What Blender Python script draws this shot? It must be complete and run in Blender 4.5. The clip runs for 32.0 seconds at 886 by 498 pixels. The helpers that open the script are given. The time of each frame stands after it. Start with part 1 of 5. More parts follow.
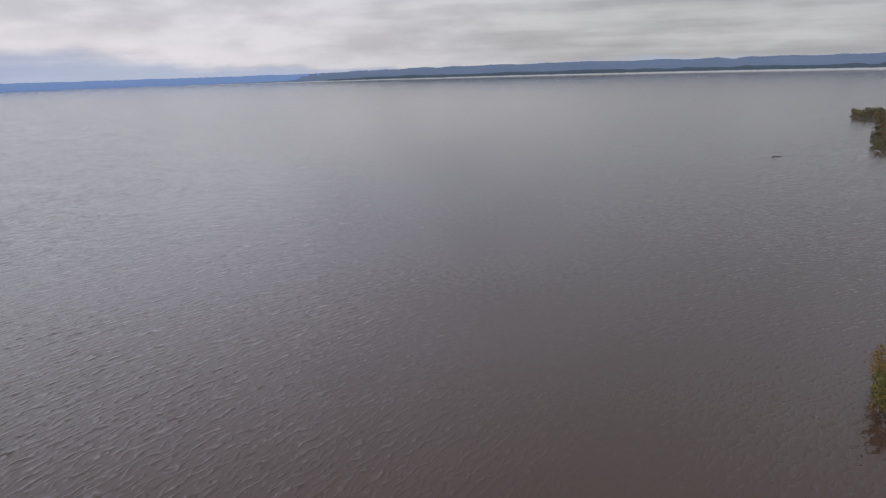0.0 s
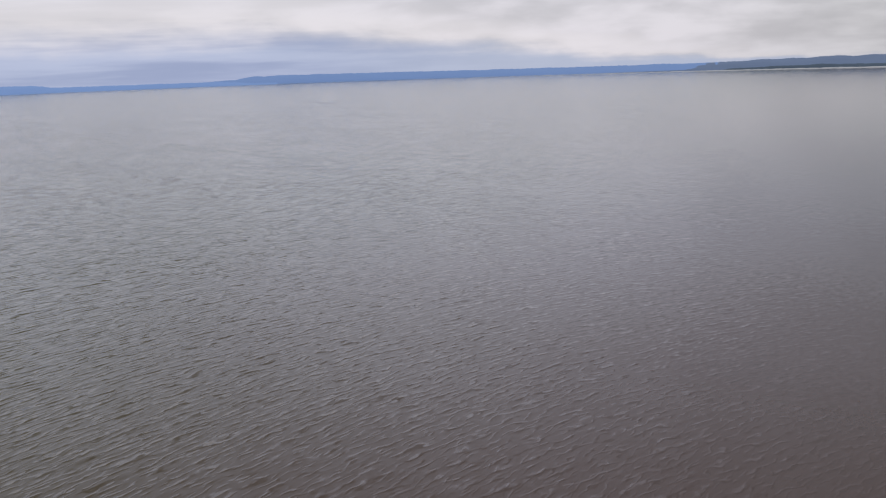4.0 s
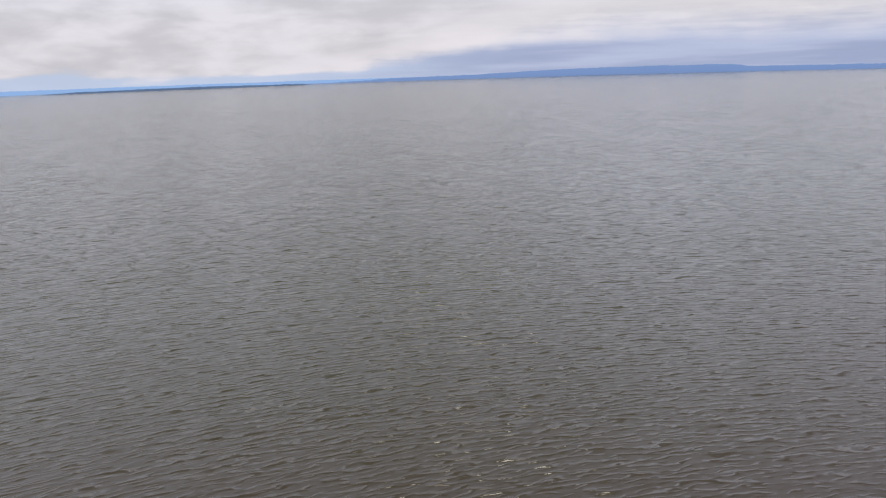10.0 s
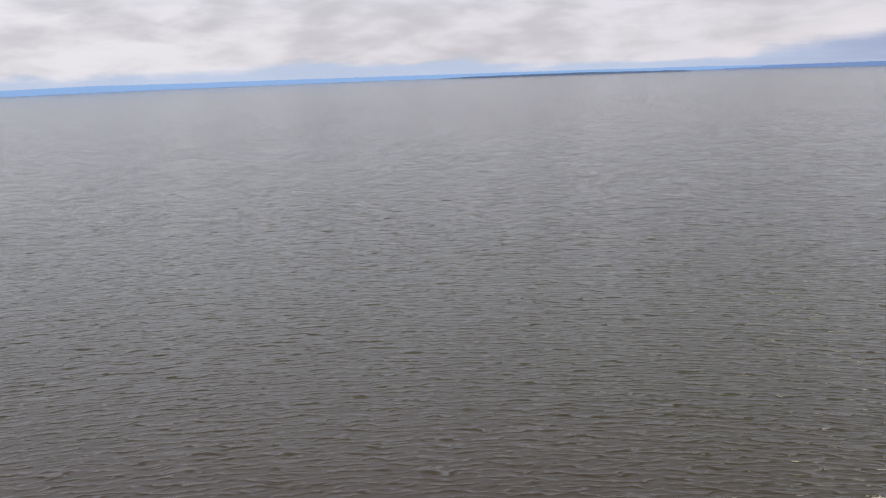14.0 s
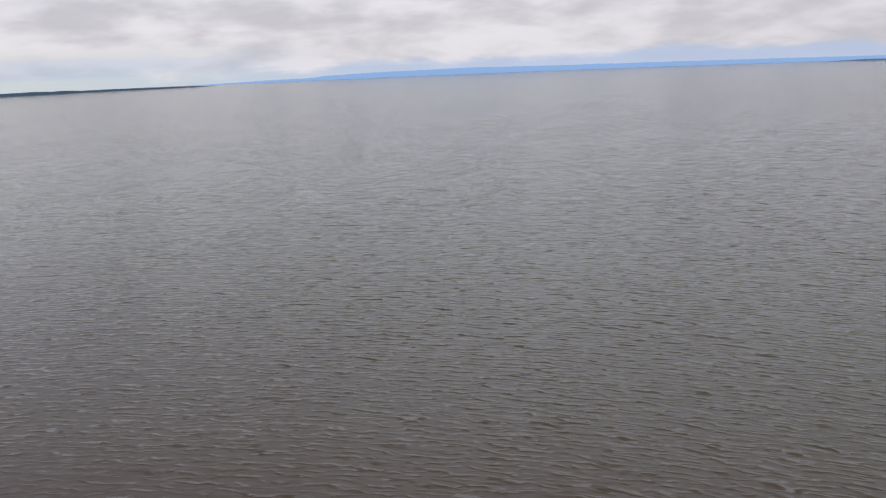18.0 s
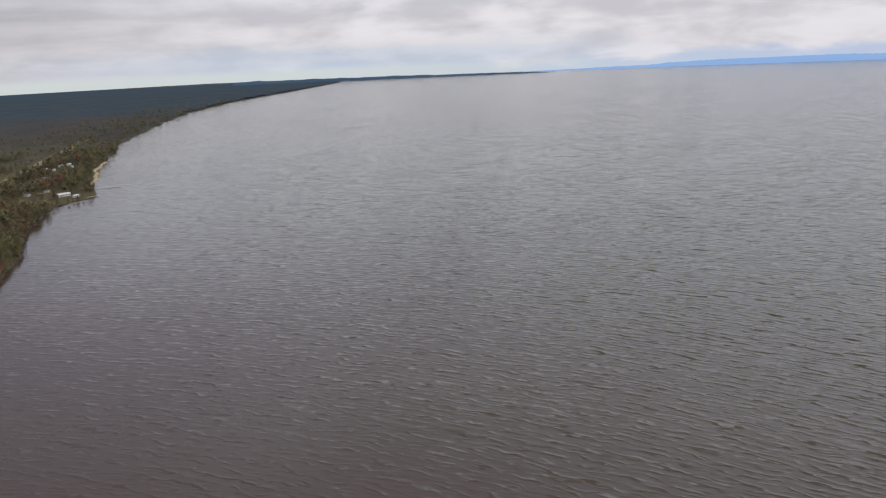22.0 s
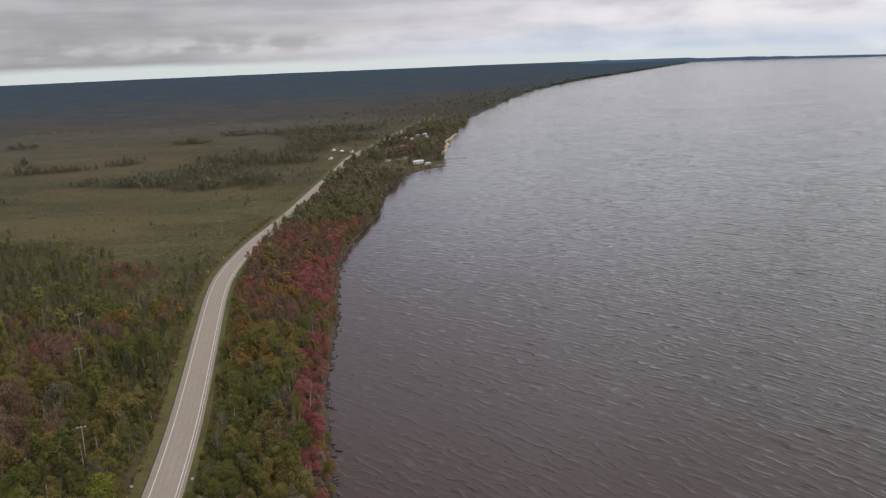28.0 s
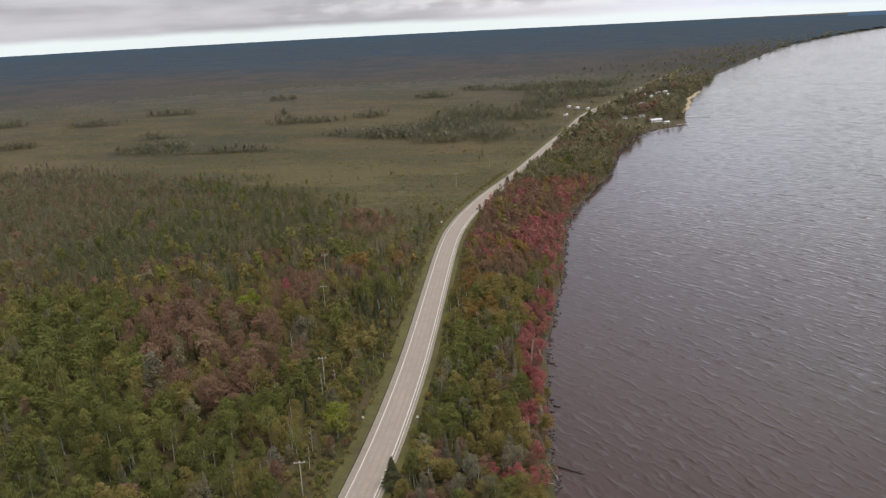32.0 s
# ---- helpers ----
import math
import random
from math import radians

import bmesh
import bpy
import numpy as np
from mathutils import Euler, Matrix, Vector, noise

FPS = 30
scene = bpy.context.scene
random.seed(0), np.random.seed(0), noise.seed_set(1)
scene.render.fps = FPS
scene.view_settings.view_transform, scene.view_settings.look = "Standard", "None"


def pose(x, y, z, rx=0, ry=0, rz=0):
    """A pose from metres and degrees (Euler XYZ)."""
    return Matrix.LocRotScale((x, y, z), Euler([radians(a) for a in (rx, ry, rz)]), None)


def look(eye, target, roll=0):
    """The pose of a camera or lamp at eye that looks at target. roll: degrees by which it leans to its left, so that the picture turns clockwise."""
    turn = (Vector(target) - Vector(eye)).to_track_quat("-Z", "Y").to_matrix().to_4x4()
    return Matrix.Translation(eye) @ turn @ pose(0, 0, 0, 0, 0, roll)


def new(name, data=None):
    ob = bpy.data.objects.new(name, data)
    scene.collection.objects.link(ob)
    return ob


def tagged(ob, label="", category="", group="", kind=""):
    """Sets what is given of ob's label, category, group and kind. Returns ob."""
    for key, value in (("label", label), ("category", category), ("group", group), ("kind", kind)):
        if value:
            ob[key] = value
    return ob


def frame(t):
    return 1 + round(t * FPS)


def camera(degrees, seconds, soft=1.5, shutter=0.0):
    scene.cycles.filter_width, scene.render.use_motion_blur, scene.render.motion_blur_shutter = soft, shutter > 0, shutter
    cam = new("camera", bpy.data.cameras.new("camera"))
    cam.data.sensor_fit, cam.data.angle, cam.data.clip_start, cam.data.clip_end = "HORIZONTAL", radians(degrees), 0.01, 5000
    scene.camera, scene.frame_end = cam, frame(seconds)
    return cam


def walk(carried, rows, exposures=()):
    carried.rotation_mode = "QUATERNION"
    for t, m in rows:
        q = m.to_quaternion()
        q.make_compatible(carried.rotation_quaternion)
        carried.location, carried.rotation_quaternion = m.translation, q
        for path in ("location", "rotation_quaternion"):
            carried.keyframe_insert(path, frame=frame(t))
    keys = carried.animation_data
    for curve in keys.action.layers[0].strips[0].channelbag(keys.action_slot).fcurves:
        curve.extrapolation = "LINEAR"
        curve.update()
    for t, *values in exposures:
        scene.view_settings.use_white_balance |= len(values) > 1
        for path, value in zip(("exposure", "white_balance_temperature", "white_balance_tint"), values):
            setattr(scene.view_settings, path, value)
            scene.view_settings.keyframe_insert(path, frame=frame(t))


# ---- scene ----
cam = camera(55.7, 32.0, soft=1.25)
PATH = [
    (0.0, pose(0, 0, 115, 77.06, 1.47, 0.00)),
    (0.5, pose(0, 0, 115, 77.11, 1.50, 3.14)),
    (1.0, pose(0, 0, 115, 77.13, 1.54, 6.21)),
    (1.5, pose(0, 0, 115, 77.11, 1.60, 9.07)),
    (2.0, pose(0, 0, 115, 77.06, 1.68, 12.28)),
    (2.5, pose(0, 0, 115, 77.02, 1.75, 15.61)),
    (4.5, pose(0, 0, 115, 77.04, 1.96, 29.59)),
    (5.0, pose(0, 0, 115, 76.94, 2.20, 33.46)),
    (5.5, pose(0, 0, 115, 76.89, 2.29, 37.81)),
    (6.0, pose(0, 0, 115, 76.92, 2.28, 41.76)),
    (6.5, pose(0, 0, 115, 77.00, 2.12, 45.80)),
    (7.0, pose(0, 0, 115, 77.04, 2.08, 49.49)),
    (7.5, pose(0, 0, 115, 76.99, 2.05, 53.00)),
    (8.0, pose(0, 0, 115, 77.04, 1.92, 56.36)),
    (8.5, pose(0, 0, 115, 77.01, 1.90, 60.03)),
    (9.0, pose(0, 0, 115, 77.07, 1.93, 63.80)),
    (9.5, pose(0, 0, 115, 77.17, 1.77, 67.12)),
    (10.0, pose(0, 0, 115, 77.17, 1.81, 70.25)),
    (10.5, pose(0, 0, 115, 77.19, 1.87, 73.33)),
    (11.0, pose(0, 0, 115, 77.11, 1.85, 76.32)),
    (11.5, pose(0, 0, 115, 77.07, 1.86, 79.44)),
    (12.0, pose(0, 0, 115, 77.15, 1.86, 82.51)),
    (12.5, pose(0, 0, 115, 77.16, 1.93, 85.81)),
    (13.0, pose(0, 0, 115, 77.23, 1.93, 89.13)),
    (13.5, pose(0, 0, 115, 77.20, 1.97, 92.41)),
    (15.5, pose(0, 0, 115, 76.87, 2.23, 103.71)),
    (16.0, pose(0, 0, 115, 76.92, 2.27, 107.23)),
    (16.5, pose(0, 0, 115, 76.97, 2.32, 110.67)),
    (17.0, pose(0, 0, 115, 76.86, 2.35, 113.60)),
    (17.5, pose(0, 0, 115, 76.82, 2.29, 116.56)),
    (18.0, pose(0, 0, 115, 76.87, 2.32, 119.61)),
    (18.5, pose(0, 0, 115, 76.88, 2.35, 122.62)),
    (19.0, pose(0, 0, 115, 76.86, 2.36, 125.54)),
    (19.5, pose(0, 0, 115, 76.92, 2.34, 128.91)),
    (20.0, pose(0, 0, 115, 76.86, 2.42, 132.33)),
    (20.5, pose(0, 0, 115, 76.85, 2.33, 135.31)),
    (21.0, pose(0, 0, 115, 76.93, 2.28, 137.31)),
    (21.5, pose(0, 0, 115, 77.04, 2.29, 139.54)),
    (22.0, pose(0, 0, 115, 76.91, 2.39, 142.09)),
    (22.5, pose(0, 0, 115, 76.84, 2.27, 144.57)),
    (23.0, pose(0, 0, 115, 76.73, 2.19, 146.94)),
    (23.5, pose(0, 0, 115, 76.81, 2.17, 149.31)),
    (24.0, pose(0, 0, 115, 76.77, 2.19, 151.49)),
    (24.5, pose(0, 0, 115, 76.72, 2.22, 153.34)),
    (25.0, pose(0, 0, 115, 76.69, 2.22, 155.09)),
    (25.5, pose(0, 0, 115, 76.63, 2.21, 157.03)),
    (26.0, pose(0, 0, 115, 76.59, 2.34, 159.29)),
    (26.5, pose(0, 0, 115, 76.60, 2.41, 161.66)),
    (28.5, pose(0, 0, 115, 76.42, 2.13, 165.91)),
    (29.0, pose(0, 0, 115, 76.43, 2.40, 167.74)),
    (29.5, pose(0, 0, 115, 76.47, 2.52, 171.50)),
    (30.0, pose(0, 0, 115, 76.51, 2.51, 175.09)),
    (30.5, pose(0, 0, 115, 76.57, 2.31, 177.62)),
    (31.0, pose(0, 0, 115, 76.54, 2.37, 179.09)),
    (31.5, pose(0, 0, 115, 75.79, 2.58, 180.00)),
    (32.0, pose(0, 0, 115, 74.18, 2.80, 180.85)),
]
EXPOSURES = [(0.0, -0.08), (2.5, -0.08), (5.0, -0.02), (9.0, 0.0), (13.0, -0.01), (18.0, -0.06), (22.0, -0.07), (24.0, -0.04), (27.0, 0.03), (29.0, 0.08), (30.0, 0.20), (31.0, 0.29), (32.0, 0.44)]
walk(cam, PATH, EXPOSURES)

# ---------------------------------------------------------------- sky and sun
SUN_AZ, SUN_EL = 38.0, 66.0      # degrees left of +y, degrees up


class Nodes:
    """Short hand for a node tree."""

    def __init__(self, tree):
        self.t = tree
        self.t.nodes.clear()

    def add(self, kind, **sets):
        n = self.t.nodes.new(kind)
        for k, v in sets.items():
            setattr(n, k, v)
        return n

    def put(self, sock, v):
        if isinstance(v, bpy.types.NodeSocket):
            self.t.links.new(v, sock)
        elif isinstance(v, (tuple, list)) and len(v) == 3 and sock.type == "RGBA":
            sock.default_value = (*v, 1)
        else:
            sock.default_value = v

    def math(self, op, a, b=0.0, c=0.0, clamp=False):
        n = self.add("ShaderNodeMath", operation=op, use_clamp=clamp)
        for i, v in enumerate((a, b, c)):
            self.put(n.inputs[i], v)
        return n.outputs[0]

    def mix(self, f, a, b, blend="MIX"):
        n = self.add("ShaderNodeMix", data_type="RGBA", blend_type=blend)
        self.put(n.inputs[0], f)
        self.put(n.inputs[6], a)
        self.put(n.inputs[7], b)
        return n.outputs[2]

    def ramp(self, v, lo, hi):
        n = self.add("ShaderNodeMapRange", interpolation_type="SMOOTHSTEP")
        self.put(n.inputs[0], v)
        n.inputs[1].default_value, n.inputs[2].default_value = lo, hi
        return n.outputs[0]

    def noise(self, vec, scale, detail=4.0, rough=0.55, distort=0.0):
        n = self.add("ShaderNodeTexNoise")
        self.put(n.inputs["Vector"], vec)
        n.inputs["Scale"].default_value = scale
        n.inputs["Detail"].default_value = detail
        n.inputs["Roughness"].default_value = rough
        n.inputs["Distortion"].default_value = distort
        return n.outputs["Fac"]

    def scaled(self, vec, s, turn=0.0):
        """The place turned about z, then stretched."""
        if turn:
            r = self.add("ShaderNodeMapping")
            self.put(r.inputs[0], vec)
            r.inputs["Rotation"].default_value = (0, 0, radians(turn))
            vec = r.outputs[0]
        n = self.add("ShaderNodeMapping")
        self.put(n.inputs[0], vec)
        n.inputs["Scale"].default_value = s
        return n.outputs[0]


def build_sky():
    """An overcast deck: puffs over the open lake, grey layers over the land, a blue bank low in the north-west, a pale strip on the land's horizon."""
    world = bpy.data.worlds.new("overcast_sky")
    world.use_nodes = True
    scene.world = world
    n = Nodes(world.node_tree)
    d = n.add("ShaderNodeTexCoord").outputs["Generated"]
    sep = n.add("ShaderNodeSeparateXYZ")
    n.put(sep.inputs[0], d)
    x, y, z = sep.outputs
    add, sub, mul = (lambda a, b: n.math("ADD", a, b)), (lambda a, b: n.math("SUBTRACT", a, b)), (lambda a, b: n.math("MULTIPLY", a, b))
    # bearing in degrees left of +y, and degrees over the far waterline
    az = add(mul(n.math("ARCTAN2", mul(y, -1.0), mul(x, -1.0)), 180 / math.pi), 90.0)
    el = add(mul(n.math("ARCSINE", z), 180 / math.pi), 1.35)

    def between(a0, a1, b0, b1):
        return mul(n.ramp(az, a0, a1), sub(1.0, n.ramp(az, b0, b1)))

    def clouds(wide, high, detail=4, rough=0.5, distort=0.5, shift=0.0):
        c = n.add("ShaderNodeCombineXYZ")
        n.put(c.inputs[0], mul(az, 1.0 / wide))
        n.put(c.inputs[1], mul(el, 1.0 / high))
        c.inputs[2].default_value = shift
        return n.noise(c.outputs[0], 1.0, detail, rough, distort)

    puffs = clouds(4.8, 1.6, 4, 0.50, 0.15)
    broad = clouds(17.0, 3.2, 3, 0.5, 0.1, 3.1)
    sheets = clouds(13.0, 1.0, 4, 0.50, 0.1, 7.7)
    lumpy = n.math("MAXIMUM", between(58.0, 84.0, 146.0, 172.0), mul(between(-12.0, 8.0, 30.0, 50.0), 0.7))
    land = n.ramp(az, 138.0, 192.0)
    north = sub(1.0, n.ramp(az, -14.0, 16.0))
    form = add(mul(puffs, add(0.22, mul(lumpy, 0.40))), add(mul(broad, 0.34), mul(sheets, sub(0.44, mul(lumpy, 0.40)))))
    heaped = between(92.0, 122.0, 150.0, 176.0)
    light = n.ramp(form, 0.37, 0.61)
    dark = n.mix(land, n.mix(north, (0.60, 0.585, 0.635), (0.375, 0.377, 0.40)), (0.325, 0.318, 0.345))
    pale = n.mix(land, n.mix(north, (0.80, 0.77, 0.835), (0.585, 0.59, 0.61)), (0.475, 0.465, 0.495))
    dark = n.mix(mul(heaped, 0.8), dark, (0.62, 0.605, 0.655))
    pale = n.mix(mul(heaped, 0.8), pale, (0.88, 0.855, 0.90))
    sky = n.mix(light, dark, pale)
    # the blue bank low over the lake, its upper edge ragged and lit
    wob = add(mul(sub(sheets, 0.5), 1.6), mul(sub(puffs, 0.5), 1.8))
    top = add(0.75, add(mul(between(4.0, 42.0, 58.0, 80.0), 2.35), mul(between(78.0, 92.0, 118.0, 140.0), 0.25)))
    rel = n.math("DIVIDE", add(el, wob), top)
    bank = mul(sub(1.0, n.ramp(rel, 0.60, 1.28)), sub(1.0, n.ramp(az, 146.0, 174.0)))
    deep = n.mix(n.ramp(sheets, 0.36, 0.62), (0.285, 0.365, 0.61), (0.43, 0.51, 0.74))
    deep = n.mix(n.ramp(az, 62.0, 84.0), deep, (0.50, 0.61, 0.83))
    deep = n.mix(sub(1.0, n.ramp(az, 18.0, 40.0)), deep, (0.43, 0.50, 0.68))
    rim = mul(mul(n.ramp(rel, 0.85, 1.35), sub(1.0, n.ramp(rel, 1.5, 2.1))), between(-5.0, 20.0, 70.0, 90.0))
    sky = n.mix(mul(rim, 0.40), sky, (0.86, 0.82, 0.86))
    sky = n.mix(mul(bank, 0.82), sky, deep)
    # a bright row of puffs and the pale clear strip over the land's horizon
    row = mul(mul(n.ramp(el, 1.0, 1.7), sub(1.0, n.ramp(el, 1.9, 2.9))), between(122.0, 142.0, 176.0, 200.0))
    sky = n.mix(mul(mul(row, n.ramp(puffs, 0.42, 0.58)), 0.6), sky, (0.74, 0.73, 0.75))
    strip = mul(sub(1.0, n.ramp(add(el, mul(wob, 0.25)), 0.55, 1.05)), n.ramp(az, 118.0, 152.0))
    sky = n.mix(mul(strip, 0.9), sky, (0.69, 0.745, 0.745))
    haze = mul(mul(n.ramp(el, 0.5, 1.0), sub(1.0, n.ramp(add(el, wob), 1.4, 2.6))), between(124.0, 140.0, 156.0, 176.0))
    sky = n.mix(mul(haze, 0.45), sky, (0.53, 0.65, 0.83))
    # brighter overhead; a low brightening sunward is added for the gleam on the water
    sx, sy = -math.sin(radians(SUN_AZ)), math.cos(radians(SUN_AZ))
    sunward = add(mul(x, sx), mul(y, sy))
    # other bearings above the view are raised or lowered to tone the water
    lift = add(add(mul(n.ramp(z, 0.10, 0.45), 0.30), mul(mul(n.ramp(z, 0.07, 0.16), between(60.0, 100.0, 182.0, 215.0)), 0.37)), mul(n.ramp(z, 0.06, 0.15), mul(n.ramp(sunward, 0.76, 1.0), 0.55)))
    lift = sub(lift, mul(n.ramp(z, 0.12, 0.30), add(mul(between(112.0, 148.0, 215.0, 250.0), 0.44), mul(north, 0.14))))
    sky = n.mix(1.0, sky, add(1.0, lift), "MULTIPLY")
    sky = n.mix(n.ramp(z, 0.04, 0.20), sky, n.mix(1.0, sky, (0.935, 1.0, 1.10), "MULTIPLY"))
    # zenith dimmed and warmed to warm the light on the land
    sky = n.mix(n.ramp(z, 0.45, 0.75), sky, n.mix(1.0, sky, (0.96, 0.90, 0.80), "MULTIPLY"))
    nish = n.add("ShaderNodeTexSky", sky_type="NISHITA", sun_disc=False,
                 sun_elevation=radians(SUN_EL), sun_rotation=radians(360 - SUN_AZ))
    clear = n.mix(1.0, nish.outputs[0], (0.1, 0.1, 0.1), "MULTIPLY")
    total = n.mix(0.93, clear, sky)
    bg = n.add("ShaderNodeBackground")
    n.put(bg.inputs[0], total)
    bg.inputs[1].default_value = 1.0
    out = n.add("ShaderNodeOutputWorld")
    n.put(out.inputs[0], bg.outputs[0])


build_sky()
sun_data = bpy.data.lights.new("sun", "SUN")
sun_data.energy, sun_data.angle, sun_data.color = 1.05, radians(16), (1.0, 0.93, 0.79)
sun = new("sun", sun_data)
a, e = radians(SUN_AZ), radians(SUN_EL)
sun.matrix_world = look((-math.sin(a) * math.cos(e) * 900, math.cos(a) * math.cos(e) * 900, math.sin(e) * 900), (0, 0, 0))


# ---------------------------------------------------------------- materials
def material(name):
    m = bpy.data.materials.new(name)
    m.use_nodes = True
    return m, Nodes(m.node_tree)


def finish(n, base, rough=0.8, normal=None, metal=0.0, emit=None, spec=0.3):
    p = n.add("ShaderNodeBsdfPrincipled")
    n.put(p.inputs["Base Color"], base)
    n.put(p.inputs["Roughness"], rough)
    p.inputs["Metallic"].default_value = metal
    p.inputs["Specular IOR Level"].default_value = spec
    if normal is not None:
        n.put(p.inputs["Normal"], normal)
    if emit is not None:
        n.put(p.inputs["Emission Color"], emit)
        p.inputs["Emission Strength"].default_value = 1.0
    o = n.add("ShaderNodeOutputMaterial")
    n.put(o.inputs[0], p.outputs[0])
    return p


def bump(n, height, dist, strength=1.0, normal=None):
    b = n.add("ShaderNodeBump")
    n.put(b.inputs["Height"], height)
    b.inputs["Distance"].default_value = dist
    b.inputs["Strength"].default_value = strength
    if normal is not None:
        n.put(b.inputs["Normal"], normal)
    return b.outputs[0]


def plain(name, c1, c2, scale=0.6, rough=0.8, fine=4.0, depth=0.03, spec=0.3):
    """A surface that wanders between two colours at two scales."""
    m, n = material(name)
    g = n.add("ShaderNodeNewGeometry").outputs["Position"]
    f = n.math("ADD", n.math("MULTIPLY", n.noise(g, scale, 4), 0.6), n.math("MULTIPLY", n.noise(g, scale * fine, 5), 0.4))
    finish(n, n.mix(n.ramp(f, 0.35, 0.65), c1, c2), rough, bump(n, f, depth), spec=spec)
    return m


def foliage(name, c1, c2, c3):
    """Leaves: colour differs from leaf clump to leaf clump and, slowly, from tree to tree."""
    m, n = material(name)
    geo = n.add("ShaderNodeNewGeometry")
    g = geo.outputs["Position"]
    leaf = geo.outputs["Random Per Island"]
    tint = n.add("ShaderNodeAttribute", attribute_name="tree_tint").outputs["Fac"]
    who = n.math("FRACT", n.math("ADD", tint, n.add("ShaderNodeObjectInfo").outputs["Random"]))
    patch = n.ramp(n.noise(g, 0.05, 2, 0.5), 0.38, 0.62)
    base = n.mix(n.math("ADD", n.math("MULTIPLY", who, 0.65), n.math("MULTIPLY", patch, 0.35)), c1, c2)
    base = n.mix(n.math("MULTIPLY", n.ramp(leaf, 0.6, 1.0), 0.3), base, c3)
    other = n.math("FRACT", n.math("MULTIPLY", who, 7.31))
    v = n.math("ADD", 0.80, n.math("ADD", n.math("MULTIPLY", leaf, 0.14), n.math("MULTIPLY", other, 0.34)))
    base = n.mix(1.0, base, v, "MULTIPLY")
    # a clump of many leaves takes light from above whichever way the clump is turned
    lift = n.add("ShaderNodeVectorMath", operation="MULTIPLY_ADD")
    n.put(lift.inputs[0], geo.outputs["Normal"])
    lift.inputs[1].default_value, lift.inputs[2].default_value = (0.5, 0.5, 0.5), (0, 0, 0.72)
    unit = n.add("ShaderNodeVectorMath", operation="NORMALIZE")
    n.put(unit.inputs[0], lift.outputs[0])
    dif = n.add("ShaderNodeBsdfDiffuse")
    n.put(dif.inputs[0], base)
    n.put(dif.inputs["Normal"], unit.outputs[0])
    tr = n.add("ShaderNodeBsdfTranslucent")
    n.put(tr.inputs[0], base)
    mx = n.add("ShaderNodeMixShader")
    mx.inputs[0].default_value = 0.35
    n.put(mx.inputs[1], dif.outputs[0])
    n.put(mx.inputs[2], tr.outputs[0])
    o = n.add("ShaderNodeOutputMaterial")
    n.put(o.inputs[0], mx.outputs[0])
    return m


